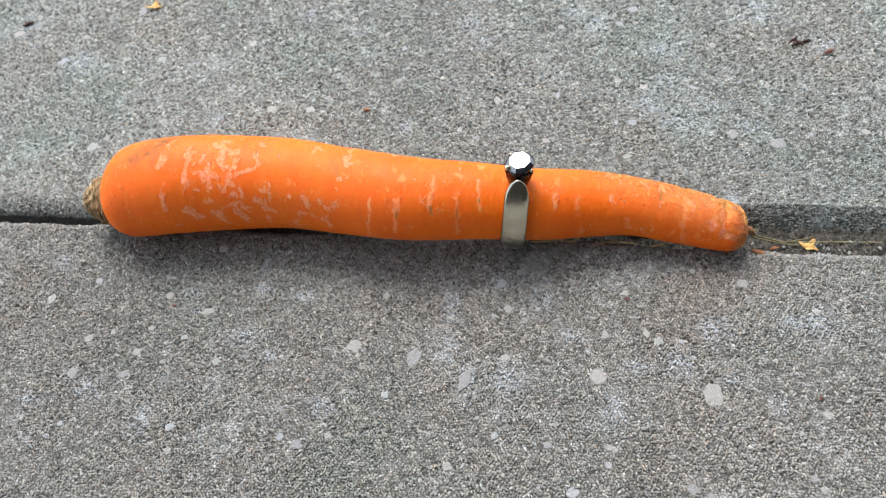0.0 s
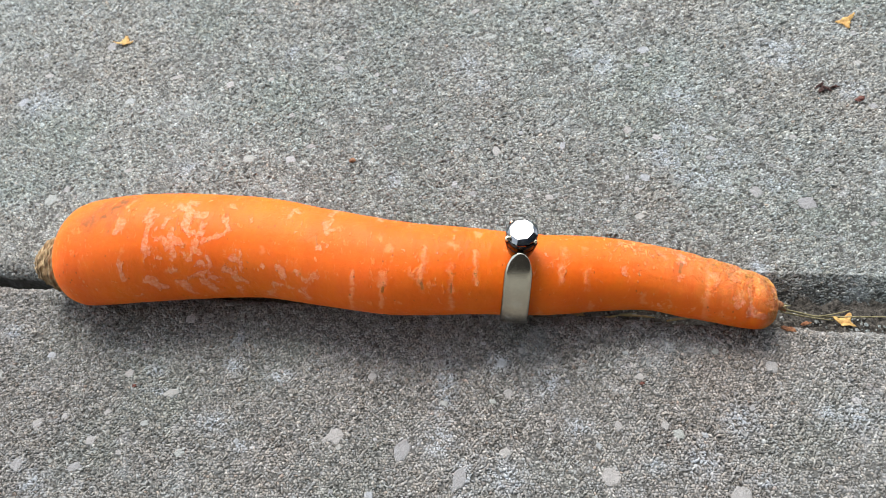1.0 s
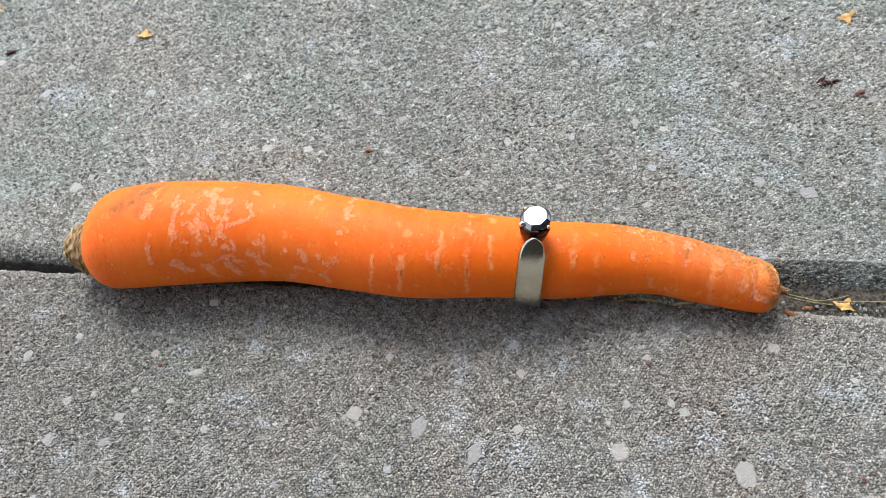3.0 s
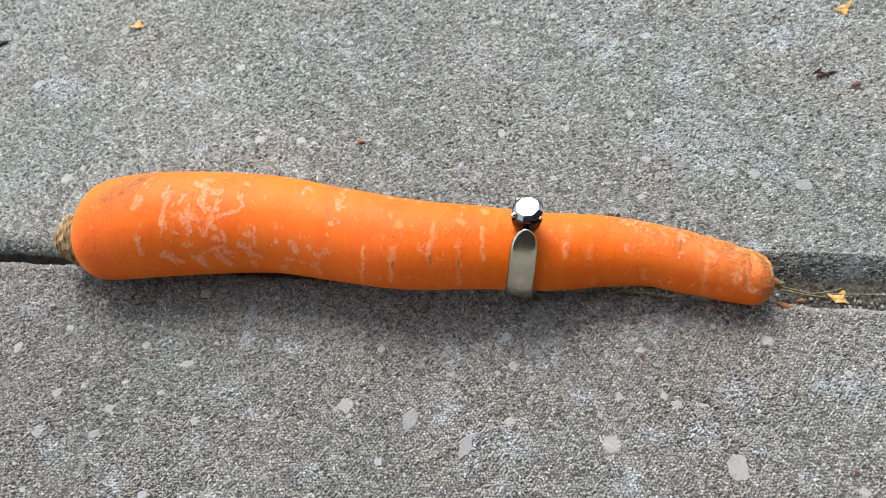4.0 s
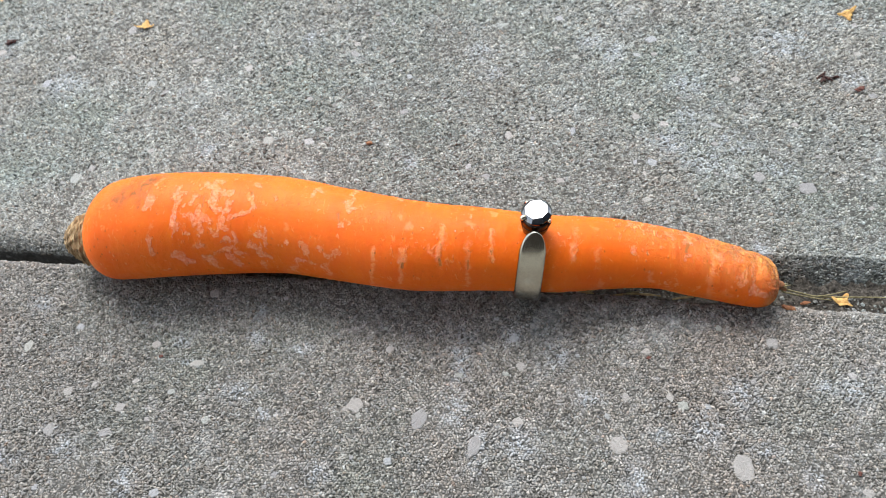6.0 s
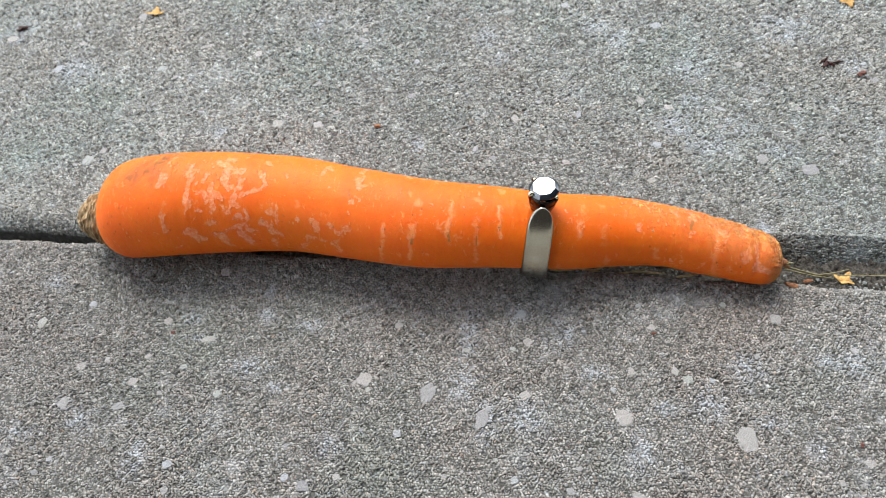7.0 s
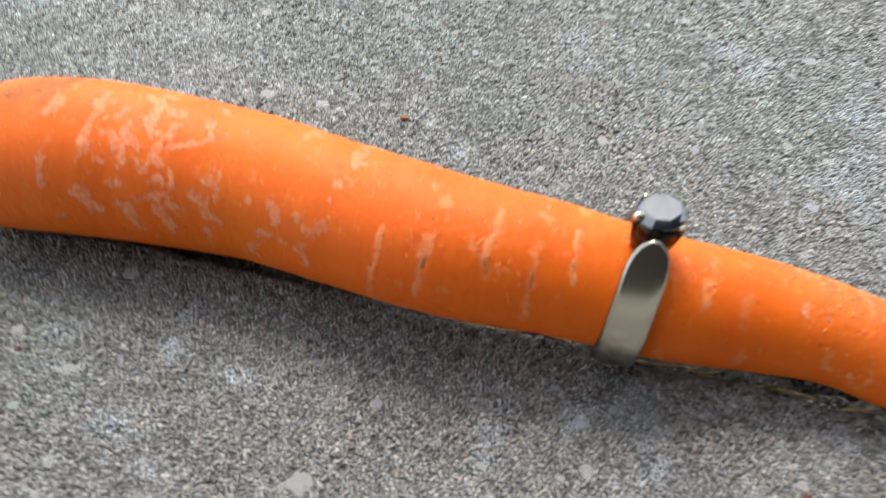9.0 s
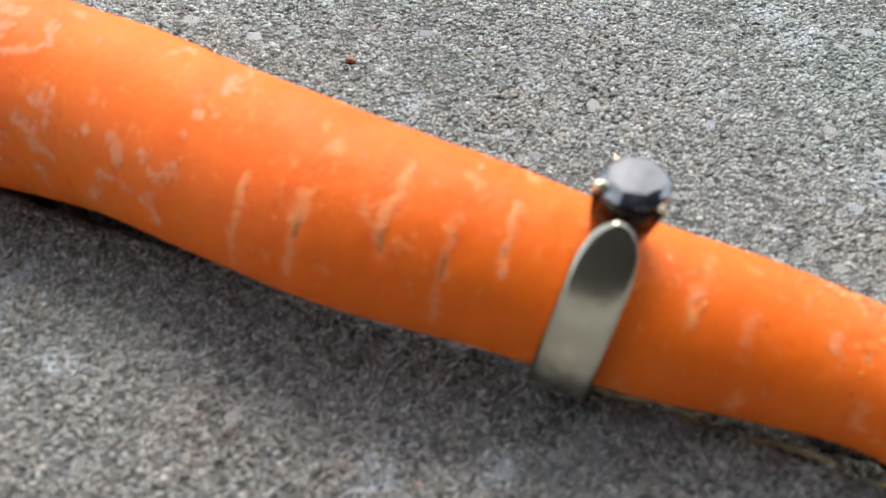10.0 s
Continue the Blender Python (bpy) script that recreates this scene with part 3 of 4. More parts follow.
def carrot_root():
    n_x, n_a = 560, 250
    u = np.linspace(0, 1, n_x)
    # crowded towards both ends, where it rounds off
    ends = 0.5 - 0.5 * np.cos(math.pi * u)
    xs = CROWN + (TIP - CROWN) * (0.72 * u + 0.28 * ends)
    angle = np.arange(n_a) / n_a * 2 * math.pi
    cy, cz = axis_at(xs)
    r = radius_at(xs)
    X, A = np.meshgrid(xs, angle, indexing="ij")
    R = np.repeat(r[:, None], n_a, 1)

    # the borders of all marks wander
    around = np.stack([X, 0.0105 * np.cos(A), 0.0105 * np.sin(A)], -1).reshape(-1, 3)

    def wandering(scale, seed):
        return np.array([noise.noise(Vector((x * scale + seed, y * scale, z * scale - seed))) for x, y, z in around]).reshape(X.shape)

    stray_x = 0.75 * wandering(650, 3.0) + 0.4 * wandering(1700, 5.0)
    stray_y = 0.75 * wandering(650, 11.0) + 0.4 * wandering(1700, 17.0)

    def marks(rows, grow=1.0, stray=1.0):
        """How near each place of the skin is to short strokes along it."""
        field = np.zeros_like(X)
        for x1, a1, x2, a2, half, w in rows:
            px, py = X * 1000 + stray * stray_x - x1, ((A - radians(a1) + math.pi) % (2 * math.pi) - math.pi) * np.maximum(R, 0.003) * 1000 + stray * stray_y
            mid = float(radius_at((x1 + x2) / 2000)) * 1000
            qx, qy = x2 - x1, radians(a2 - a1) * max(mid, 3.0)
            along = np.clip((px * qx + py * qy) / max(qx * qx + qy * qy, 1e-6), 0, 1)
            d2 = (px - along * qx) ** 2 + (py - along * qy) ** 2
            field = np.maximum(field, w * np.exp(-0.7 * d2 / (half * grow) ** 2))
        return field

    scab = marks(SCABS_STRIPE + SCABS_CREST + SCABS_WEB + SCABS_BELLY + SCABS_TIP, 1.5)
    streak = marks(BANDS, 1.5, 0.6)
    blush = np.maximum(marks(BLUSHES, 1.5), 0.36 * marks(SCABS_STRIPE + SCABS_CREST + SCABS_WEB + SCABS_BELLY + BANDS, 2.8))
    pit, bruise = marks(PITS, 1.35, 0.35), marks(BRUISES, 2.3)
    rng = np.random.default_rng(4)

    def scattered(count, x_range, a_range, half, length, strength):
        rows = []
        for _ in range(count):
            x, a, turn, long = rng.uniform(*x_range), rng.uniform(*a_range), rng.normal(90, 25), rng.uniform(*length)
            rows.append((x, a, x + long * math.cos(radians(turn)), a + long * 6 * math.sin(radians(turn)), rng.uniform(*half), rng.uniform(*strength)))
        return rows

    streak = np.maximum(streak, marks(scattered(60, (-78, 70), (-180, 180), (0.25, 0.45), (0.8, 3.0), (0.35, 0.6))))
    scab = np.maximum(scab, marks(scattered(46, (-80, 55), (60, 150), (0.22, 0.4), (0.1, 0.9), (0.6, 0.9))))
    scab = np.maximum(scab, marks(scattered(60, (40, 74), (92, 190), (0.25, 0.6), (0.3, 1.8), (0.6, 0.95))))
    pit = np.maximum(pit, marks(scattered(44, (44, 74), (88, 190), (0.2, 0.4), (0.3, 1.6), (0.5, 0.85))))
    # wrinkled, browned skin over the last centimetres on the upper side and on the tip
    worn_or_shaded = np.clip((X - 0.050) / 0.02, 0, 1) * np.clip(1.2 * np.sin(A - 0.8) - 0.1, 0, 1)
    face = np.clip((X - (TIP - 0.0042)) / 0.003, 0, 1)
    lump = np.zeros_like(X)
    for i in range(n_x):
        for j in range(n_a):
            y, z = R[i, j] * math.cos(A[i, j]), R[i, j] * math.sin(A[i, j])
            x = X[i, j]
            lump[i, j] = (
                0.00022 * noise.noise(Vector((x * 70, y * 60, z * 60)))
                + 0.00007 * noise.noise(Vector((x * 420, y * 210, z * 210 + 4)))
                + 0.00005 * noise.noise(Vector((x * 1100, y * 300, z * 300 + 9)))
            )
    crease = np.array([abs(noise.noise(Vector((x * 1300 + 0.7 * math.sin(5 * a), 7 * math.cos(a), 7 * math.sin(a))))) for x, a in zip(X.ravel(), A.ravel())]).reshape(X.shape)
    gnarl = np.array([noise.noise(Vector((x * 330, 2.4 * math.cos(a), 2.4 * math.sin(a) + 5))) for x, a in zip(X.ravel(), A.ravel())]).reshape(X.shape)
    age = np.clip((X - 0.040) / 0.028, 0, 1) * np.clip(0.25 + 0.7 * np.sin(A - 0.7), 0, 1)
    age = np.maximum(age, 0.95 * face)
    crusty = 1.6 * np.clip(np.sin(A - 0.75) - 0.4, 0, 1) * (0.4 + 0.75 * np.clip((X - 0.035) / 0.03, 0, 1)) + 0.8 * face - 0.35 * np.clip(1 - (X - CROWN) / 0.012, 0, 1) + 0.35 * np.exp(-(((X + 0.068) / 0.006) ** 2)) * np.clip(np.sin(A) - 0.2, 0, 1)
    lump += (worn_or_shaded + 0.5 * face) * 0.0004 * gnarl
    lump += (worn_or_shaded + 1.2 * face) * 0.0004 * (np.clip(crease, 0, 0.35) - 0.3)
    pit = np.maximum(pit, (0.36 * worn_or_shaded + 0.4 * face) * np.clip(1 - crease / 0.1, 0, 1))
    scab = np.maximum(scab, 0.58 * worn_or_shaded + 0.55 * face)
    bruise = np.maximum(bruise, 0.2 * worn_or_shaded + 0.3 * face)
    # the skin folds where the tip has shrunk
    for at, wide, deep in ((0.0688, 0.0007, 0.00035), (0.0601, 0.0009, 0.00018), (0.0540, 0.0008, 0.00008)):
        wander = 0.0007 * np.sin(2 * A + at * 900) + 0.0003 * np.sin(5 * A)
        lump -= deep * np.exp(-(((X - at - wander) / wide) ** 2)) * np.clip(0.5 + 0.6 * np.sin(A - 0.2), 0, 1)
    lump *= np.clip(R / 0.006, 0, 1)
    R = R + lump - 0.0002 * np.clip(pit, 0, 1) - 0.00006 * streak + 0.00007 * scab - 0.0002 * bruise
    verts = np.stack([X, cy[:, None] - R * np.cos(A), cz[:, None] + R * np.sin(A)], -1).reshape(-1, 3)
    faces = grid_faces(n_x, n_a, close_cols=True)
    faces += [tuple(range(n_a))[::-1], tuple(range((n_x - 1) * n_a, n_x * n_a))]
    me = mesh_of("root", verts, faces, M_CARROT)
    me.flip_normals()
    for name, field in (("scab", scab), ("streak", streak), ("blush", blush), ("pit", pit), ("bruise", bruise), ("age", age), ("crusty", crusty)):
        me.attributes.new(name, "FLOAT", "POINT").data.foreach_set("value", field.ravel().astype(np.float32))
    return me


carrot = tagged(new("carrot"), "whole orange carrot with pale scabs, wearing a ring", "carrot")
part("root", carrot_root(), carrot)


def stem_stub():
    """The dry, wrinkled stump of the leaves, a blunt dome let into the crown."""
    rows, cols = 44, 72
    verts = []
    axis = Vector((-1, -0.05, 0.02)).normalized()
    side, up = Vector((0, 1, 0)), Vector((0, 0, 1))
    root = Vector((CROWN + 0.0014, 0.0018, 0.0090))
    for k in range(rows):
        t = k / (rows - 1)
        r = 0.0064 * (1 - 0.10 * t) * (1 - t**2.4) ** 0.55 + 0.0002
        for a in np.arange(cols) * 2 * math.pi / cols:
            ridge = 1 + 0.05 * math.sin(40 * t + 2 * math.cos(a) + math.sin(3 * a)) + 0.035 * math.cos(13 * a + 4 * math.sin(5 * t)) + 0.10 * wobble(math.cos(a), math.sin(a), t, 2.6, 6.0) + 0.05 * wobble(math.cos(a), math.sin(a), 2 * t, 9, 1.0)
            verts.append(root + axis * (0.0088 * t + 0.0004 * wobble(math.cos(a), math.sin(a), t, 7, 2)) + (side * math.cos(a) + up * math.sin(a)) * r * ridge)
    faces = grid_faces(rows, cols, close_cols=True) + [tuple(range(cols))[::-1], tuple(range((rows - 1) * cols, rows * cols))]
    me = mesh_of("stem_stub", verts, faces, M_STEM)
    me.flip_normals()
    return me


part("stem_stub", stem_stub(), carrot, "dry grey-brown stem stump")
tail = [(TIP - 0.0008, 0.0018, 0.0052), (TIP + 0.0008, 0.0022, 0.0044), (TIP + 0.0019, 0.0026, 0.0030), (TIP + 0.0026, 0.0024, 0.0018)]
part("root_tail", tube("root_tail", tail, (0.0014, 0.0010, 0.0007, 0.0003), M_FLAKE), carrot, "shrivelled brown root tail")
rng = random.Random(11)
for k in range(7):
    start = Vector((TIP + 0.0012, 0.0022 + rng.uniform(-0.0008, 0.0008), 0.0040 + rng.uniform(-0.0008, 0.0008)))
    way = Vector((rng.uniform(0.6, 1.4), rng.uniform(-0.8, 0.8), rng.uniform(-0.3, 1.0))) * 0.0013
    part("root_hair", tube("root_hair", [start, start + way * 0.5 + Vector((0, 0, 0.0002)), start + way], (0.00016, 0.00012, 0.00005), M_STRAW, 5), carrot)

# ---- the ring ----
ring = tagged(new("ring"), "silver ring with black gemstone slipped over the carrot", "ring")
RING_AT = pose(0.0202, 0.0029, 0.0113, 0, 5.0, 0)
ring.matrix_world = RING_AT


def band_line(top):
    """From the bottom of the hoop up one side to the tip of the shoulder: out, up."""
    r = 0.0102
    pts = [(r * math.cos(a), r * math.sin(a)) for a in np.radians(np.linspace(-90, 12, 40))]
    p0 = np.array(pts[-1])
    p1 = p0 + 0.0034 * np.array((-math.sin(radians(12)), math.cos(radians(12))))
    p3 = np.array(top)
    p2 = p3 - 0.0046 * np.array((-0.6, 0.8))
    for t in np.linspace(0, 1, 41)[1:]:
        pts.append(tuple((1 - t) ** 3 * p0 + 3 * (1 - t) ** 2 * t * p1 + 3 * (1 - t) * t * t * p2 + t**3 * p3))
    return np.array(pts)


def band():
    # both arms: the one towards the viewer and its mirror image
    section = [(-1, 0.16), (-0.93, 0.62), (-0.8, 0.86), (-0.45, 0.97), (0, 1.0), (0.45, 0.97), (0.8, 0.86), (0.93, 0.62), (1, 0.16), (0.92, -0.9), (0, -1.0), (-0.92, -0.9)]
    rows = []
    for sign, top in ((1, (0.0043, 0.0147)), (-1, (0.0066, 0.0088))):
        line = band_line(top)
        length = np.r_[0, np.cumsum(np.hypot(*np.diff(line, axis=0).T))]
        total = length[-1]
        arm = []
        for k in range(len(line)):
            ahead = line[min(k + 1, len(line) - 1)] - line[max(k - 1, 0)]
            ahead = ahead / np.hypot(*ahead)
            out = np.array((ahead[1], -ahead[0]))
            left = max(0.0, total - length[k])
            taper = min(1.0, left / 0.0056)
            half = 0.0030 * (1 - 0.04 * (length[k] / total)) * max(0.03, (1 - (1 - taper) ** 2.2)) ** 0.5
            thick = 0.00075 - 0.0002 * length[k] / total
            arm.append([(half * a, -sign * (line[k][0] + out[0] * thick * b), line[k][1] + out[1] * thick * b) for a, b in section])
        rows += arm[::-1] if sign == 1 else arm[1:]
    cols = len(section)
    verts = [v for row in rows for v in row]
    faces = grid_faces(len(rows), cols, close_cols=True) + [tuple(range(cols))[::-1], tuple(range((len(rows) - 1) * cols, len(rows) * cols))]
    me = mesh_of("band", verts, faces, M_SILVER)
    return me


def fix_normals(me):
    bm = bmesh.new()
    bm.from_mesh(me)
    bmesh.ops.recalc_face_normals(bm, faces=bm.faces)
    bm.to_mesh(me)
    bm.free()
    return me


part("band", fix_normals(band()), ring, "polished wide silver band with rounded shoulders")
GIRDLE = 0.0153
TURN_GEM = radians(8)


def gem():
    def circle(count, r, h, shift=0.0):
        return [(r * math.cos(a), r * math.sin(a), h) for a in (np.arange(count) + shift) * 2 * math.pi / count]

    verts = circle(8, 0.0025, 0.0010, 0.5) + circle(8, 0.0030, 0.00058, 0) + circle(16, 0.00332, 0.00012, 0) + circle(16, 0.00332, -0.00012, 0) + circle(8, 0.0019, -0.0014, 0.5) + [(0, 0, -0.0029)]
    faces = [tuple(range(8))]
    for k in range(8):
        t0, t1, m0, m1 = k, (k + 1) % 8, 8 + k, 8 + (k + 1) % 8
        g = 16 + 2 * k
        faces.append((t0, m1, t1))
        faces += [(t0, 16 + (2 * k + 1) % 16, m1), (t0, m0, 16 + (2 * k + 1) % 16), (m0, g, 16 + (2 * k + 1) % 16), (m1, 16 + (2 * k + 1) % 16, 16 + (2 * k + 2) % 16)]
    for k in range(16):
        faces.append((16 + k, 32 + k, 32 + (k + 1) % 16, 16 + (k + 1) % 16))
    for k in range(8):
        a, b, c = 32 + 2 * k, 32 + (2 * k + 1) % 16, 32 + (2 * k + 2) % 16
        p0, p1 = 48 + k, 48 + (k + 1) % 8
        faces += [(a, p0, b), (b, p0, c), (c, p0, p1), (p0, 56, p1)]
    me = mesh_of("gemstone", verts, faces, M_GEM, smooth=False)
    return fix_normals(me)


stone = part("gemstone", gem(), ring, "faceted black gemstone")
stone.matrix_local = pose(0.0, 0.0003, GIRDLE, 0, -9, math.degrees(TURN_GEM))
for k in range(4):
    a = radians((47, 133, 212, 326)[k])
    near = k > 1
    out = Vector((math.cos(a), math.sin(a), 0))
    mid = Vector((0, 0.0002, GIRDLE - 0.0003))
    line = [mid + out * h + Vector((0, 0, z)) for h, z in ((0.0020, -0.0055), (0.0027, -0.0032), (0.0032, -0.0010), (0.0034, -0.0001), (0.0033, 0.0004))]
    prong = part("prong", tube("prong", line, (0.0006, 0.00055, 0.0005, 0.00048, 0.0003), M_DARK, 12), ring)
    bm = bmesh.new()
    bmesh.ops.create_uvsphere(bm, u_segments=16, v_segments=10, radius=1)
    size = (0.00072, 0.0006, 0.00066) if k == 2 else (0.0005, 0.00045, 0.00042) if near else (0.00036, 0.00034, 0.0003)
    turn = Matrix.Rotation(a, 4, "Z")
    for v in bm.verts:
        v.co = turn @ Vector([v.co[q] * size[q] for q in range(3)]) + mid + out * 0.0033 + Vector((0, 0, 0.00032))
    me = bpy.data.meshes.new("claw")
    bm.to_mesh(me)
    bm.free()
    me.materials.append(M_BRIGHT)
    me.polygons.foreach_set("use_smooth", [True] * len(me.polygons))
    part("claw", me, prong, "bright rounded claw tip")


def basket():
    """The pierced cup under the stone, closed towards the finger."""
    rows = ((0.0032, -0.0003), (0.00318, -0.0010), (0.0031, -0.0024), (0.0029, -0.0038), (0.0026, -0.0052), (0.0016, -0.0054), (0.0020, -0.0034), (0.0026, -0.0016), (0.0029, -0.0003))
    cols = 28
    verts = [(r * math.cos(a), -0.0002 + r * math.sin(a), GIRDLE + h) for r, h in rows for a in np.arange(cols) * 2 * math.pi / cols]
    return fix_normals(mesh_of("basket", verts, grid_faces(len(rows), cols, True, True), M_DARK))


part("basket", basket(), ring, "tarnished dark cup holding the stone")


def hoop(name, r, wire, centre, material, flat=1.0):
    rows, cols = 40, 8
    verts = [
        (centre[0] + (r + wire * math.cos(b)) * math.cos(a), centre[1] + (r + wire * math.cos(b)) * math.sin(a), centre[2] + flat * wire * math.sin(b))
        for a in np.arange(rows) * 2 * math.pi / rows
        for b in np.arange(cols) * 2 * math.pi / cols
    ]
    return mesh_of(name, verts, grid_faces(rows, cols, True, True), material)


part("gallery_rail", fix_normals(hoop("gallery_rail", 0.0030, 0.0002, (0, -0.0002, GIRDLE - 0.0024), M_DARK)), ring, "dark gallery rail under the stone")
part("base_rail", fix_normals(hoop("base_rail", 0.0018, 0.0005, (0, -0.0002, GIRDLE - 0.0052), M_DARK)), ring)
for side, drop in ((-1, 0.0), (1, 0.0030)):
    line = [(0, side * 0.0056, 0.0118 - drop), (0, side * 0.0045, 0.0124 - drop), (0, side * 0.0030, 0.0122 - drop), (0, side * 0.0019, 0.0112 - 0.5 * drop)]
    part("shoulder_bar", tube("shoulder_bar", line, (0.0009, 0.0010, 0.0009, 0.0008), M_DARK, 10), ring)


# ---- dry bits on the pavement ----
def bract(name, size, seed):
    """A three-lobed catkin scale, thin and cupped."""
    rng = random.Random(seed)
    spikes = [(c + rng.uniform(-0.2, 0.2), w, h * rng.uniform(0.8, 1.2)) for c, w, h in ((0.2, 0.3, 0.62), (1.2, 0.2, 0.16), (2.75, 0.26, 0.56), (4.5, 0.36, 0.55), (5.5, 0.2, 0.12))]
    outline = []
    for k in range(40):
        a = k / 40 * 2 * math.pi
        lobes = max(math.exp(-(((a - c + math.pi) % (2 * math.pi) - math.pi) / w) ** 2) * h for c, w, h in spikes)
        outline.append((0.44 + lobes * rng.uniform(0.86, 1.08), a))
    verts = []
    for thin in (0.0, 0.035):
        for ring_r in (1.0, 0.55):
            for r, a in outline:
                x, y = r * ring_r * math.cos(a), r * ring_r * math.sin(a)
                verts.append((size * x, size * y, size * (0.08 + 0.28 * (x * x + 0.4 * y * y) + thin + 0.07 * math.sin(5 * x + seed) + 0.05 * math.sin(9 * y - seed))))
        verts.append((0, 0, size * (0.08 + thin)))
    n = 40
    faces = []
    for base, flip in ((0, True), (2 * n + 1, False)):
        for k in range(n):
            j = (k + 1) % n
            tri = [(base + k, base + j, base + n + j, base + n + k), (base + n + k, base + n + j, base + 2 * n)]
            faces += [f[::-1] for f in tri] if flip else tri
    top = 2 * n + 1
    faces += [(k, (k + 1) % n, top + (k + 1) % n, top + k) for k in range(n)]
    return fix_normals(mesh_of(name, verts, faces, M_BRACT))


for x, y, z, size, turn, seed in ((-0.1075, 0.0881, BACK_TOP, 0.0031, 200, 1), (0.1055, 0.0973, BACK_TOP, 0.0029, 20, 2), (0.0922, 0.0036, -0.0040, 0.0027, 170, 3), (-0.1665, 0.1010, BACK_TOP, 0.0030, 70, 4)):
    ob = new("seed_scale", bract("seed_scale", size, seed))
    ob.matrix_world = pose(x, y, z, 8, -6, turn)
    tagged(ob, "dry yellow three-lobed seed scale lying in pavement joint" if z < 0 else "dry yellow three-lobed seed scale on concrete", "seed scale", "fallen seed scales")


def straw(line, r):
    knots = np.array(line, float)
    t = np.linspace(0, len(knots) - 1, 6 * len(knots))
    pts = np.stack([curve_through(t, np.arange(len(knots)), knots[:, k]) for k in range(3)], -1)
    ob = new("straw", tube("straw", pts, [r * (1 - 0.5 * k / len(pts)) for k in range(len(pts))], M_STRAW, 7))
    tagged(ob, "thin dry olive grass stem lying in pavement joint", "straw", "dry grass stems")


straw([(0.0772, 0.0030, 0.0018), (0.0828, 0.0044, -0.0022), (0.0869, 0.0046, -0.0036), (0.0931, 0.0050, -0.0038), (0.1016, 0.0056, -0.0040), (0.1103, 0.0059, -0.0040)], 0.00024)
straw([(0.0776, 0.0026, 0.0010), (0.0842, 0.0040, -0.0030), (0.0899, 0.0039, -0.0038)], 0.00022)
straw([(0.0868, 0.0044, -0.0032), (0.0901, 0.0053, -0.0034), (0.0936, 0.0066, -0.0036)], 0.00018)
straw([(0.0392, 0.0002, -0.0016), (0.0415, 0.0002, -0.0008), (0.0440, 0.0008, -0.0002), (0.0470, 0.0016, -0.0008)], 0.00022)
straw([(-0.0050, 0.0010, -0.0034), (0.0040, 0.0014, -0.0030), (0.0130, 0.0008, -0.0030)], 0.00026)


M_PALE = plain_noise("pale_dry_straw", (0.3, 0.22, 0.09), (0.56, 0.44, 0.22), 900, 0.7)
rng = random.Random(31)
for x, y, z, turn, length in ((0.004, 0.0004, -0.0012, 8, 0.006), (0.0122, 0.0012, -0.0018, -14, 0.0045), (0.0272, 0.0006, -0.0012, 5, 0.007), (0.0330, 0.0010, -0.0016, -9, 0.005), (0.0405, 0.0002, -0.0010, 12, 0.006), (0.0470, 0.0012, -0.0018, -3, 0.008), (0.0560, 0.0008, -0.0016, 9, 0.005), (0.0350, 0.0016, -0.0022, 30, 0.003)):
    along = Vector((math.cos(radians(turn)), math.sin(radians(turn)), 0.06)) * length / 2
    mid = Vector((x, y, z))
    bend = Vector((0, rng.uniform(-0.0004, 0.0004), rng.uniform(0, 0.0004)))
    ob = new("straw", tube("straw", [mid - along, mid - along * 0.4 + bend, mid + along * 0.4 + bend, mid + along], (0.00022, 0.0003, 0.00028, 0.00012), M_PALE, 7))
    tagged(ob, "short pale yellow straw bit caught under the carrot", "straw", "pale straw bits")


def joint_grit():
    """Loose crumbs of mortar and sand along the joint."""
    rng = random.Random(9)
    verts, faces = [], []
    for _ in range(650):
        x = rng.uniform(-0.03, 0.11) if rng.random() < 0.8 else rng.uniform(-0.19, 0.19)
        y = rng.uniform(-0.0006, 0.0058)
        level = soil_level(x) + 14 * (y - 0.0035) ** 2
        r = 0.0002 + 0.0005 * rng.random() ** 3
        turn = Matrix.Rotation(rng.uniform(0, 6), 3, "Z") @ Matrix.Rotation(rng.uniform(0, 6), 3, "X")
        base = len(verts)
        for q in ((1, 0, 0), (-1, 0, 0), (0, 1, 0), (0, -1, 0), (0, 0, 1), (0, 0, -1)):
            verts.append(turn @ (Vector(q) * r * rng.uniform(0.6, 1.2)) + Vector((x, y, level + 0.4 * r + 0.0003)))
        faces += [tuple(base + i for i in f) for f in ((0, 2, 4), (2, 1, 4), (1, 3, 4), (3, 0, 4), (2, 0, 5), (1, 2, 5), (3, 1, 5), (0, 3, 5))]
    me = mesh_of("joint_grit", verts, faces, M_GRAIN, smooth=False)
    tagged(new("joint_grit", me), "loose grey grit crumbs along the pavement joint", "grit", kind="stuff")


joint_grit()


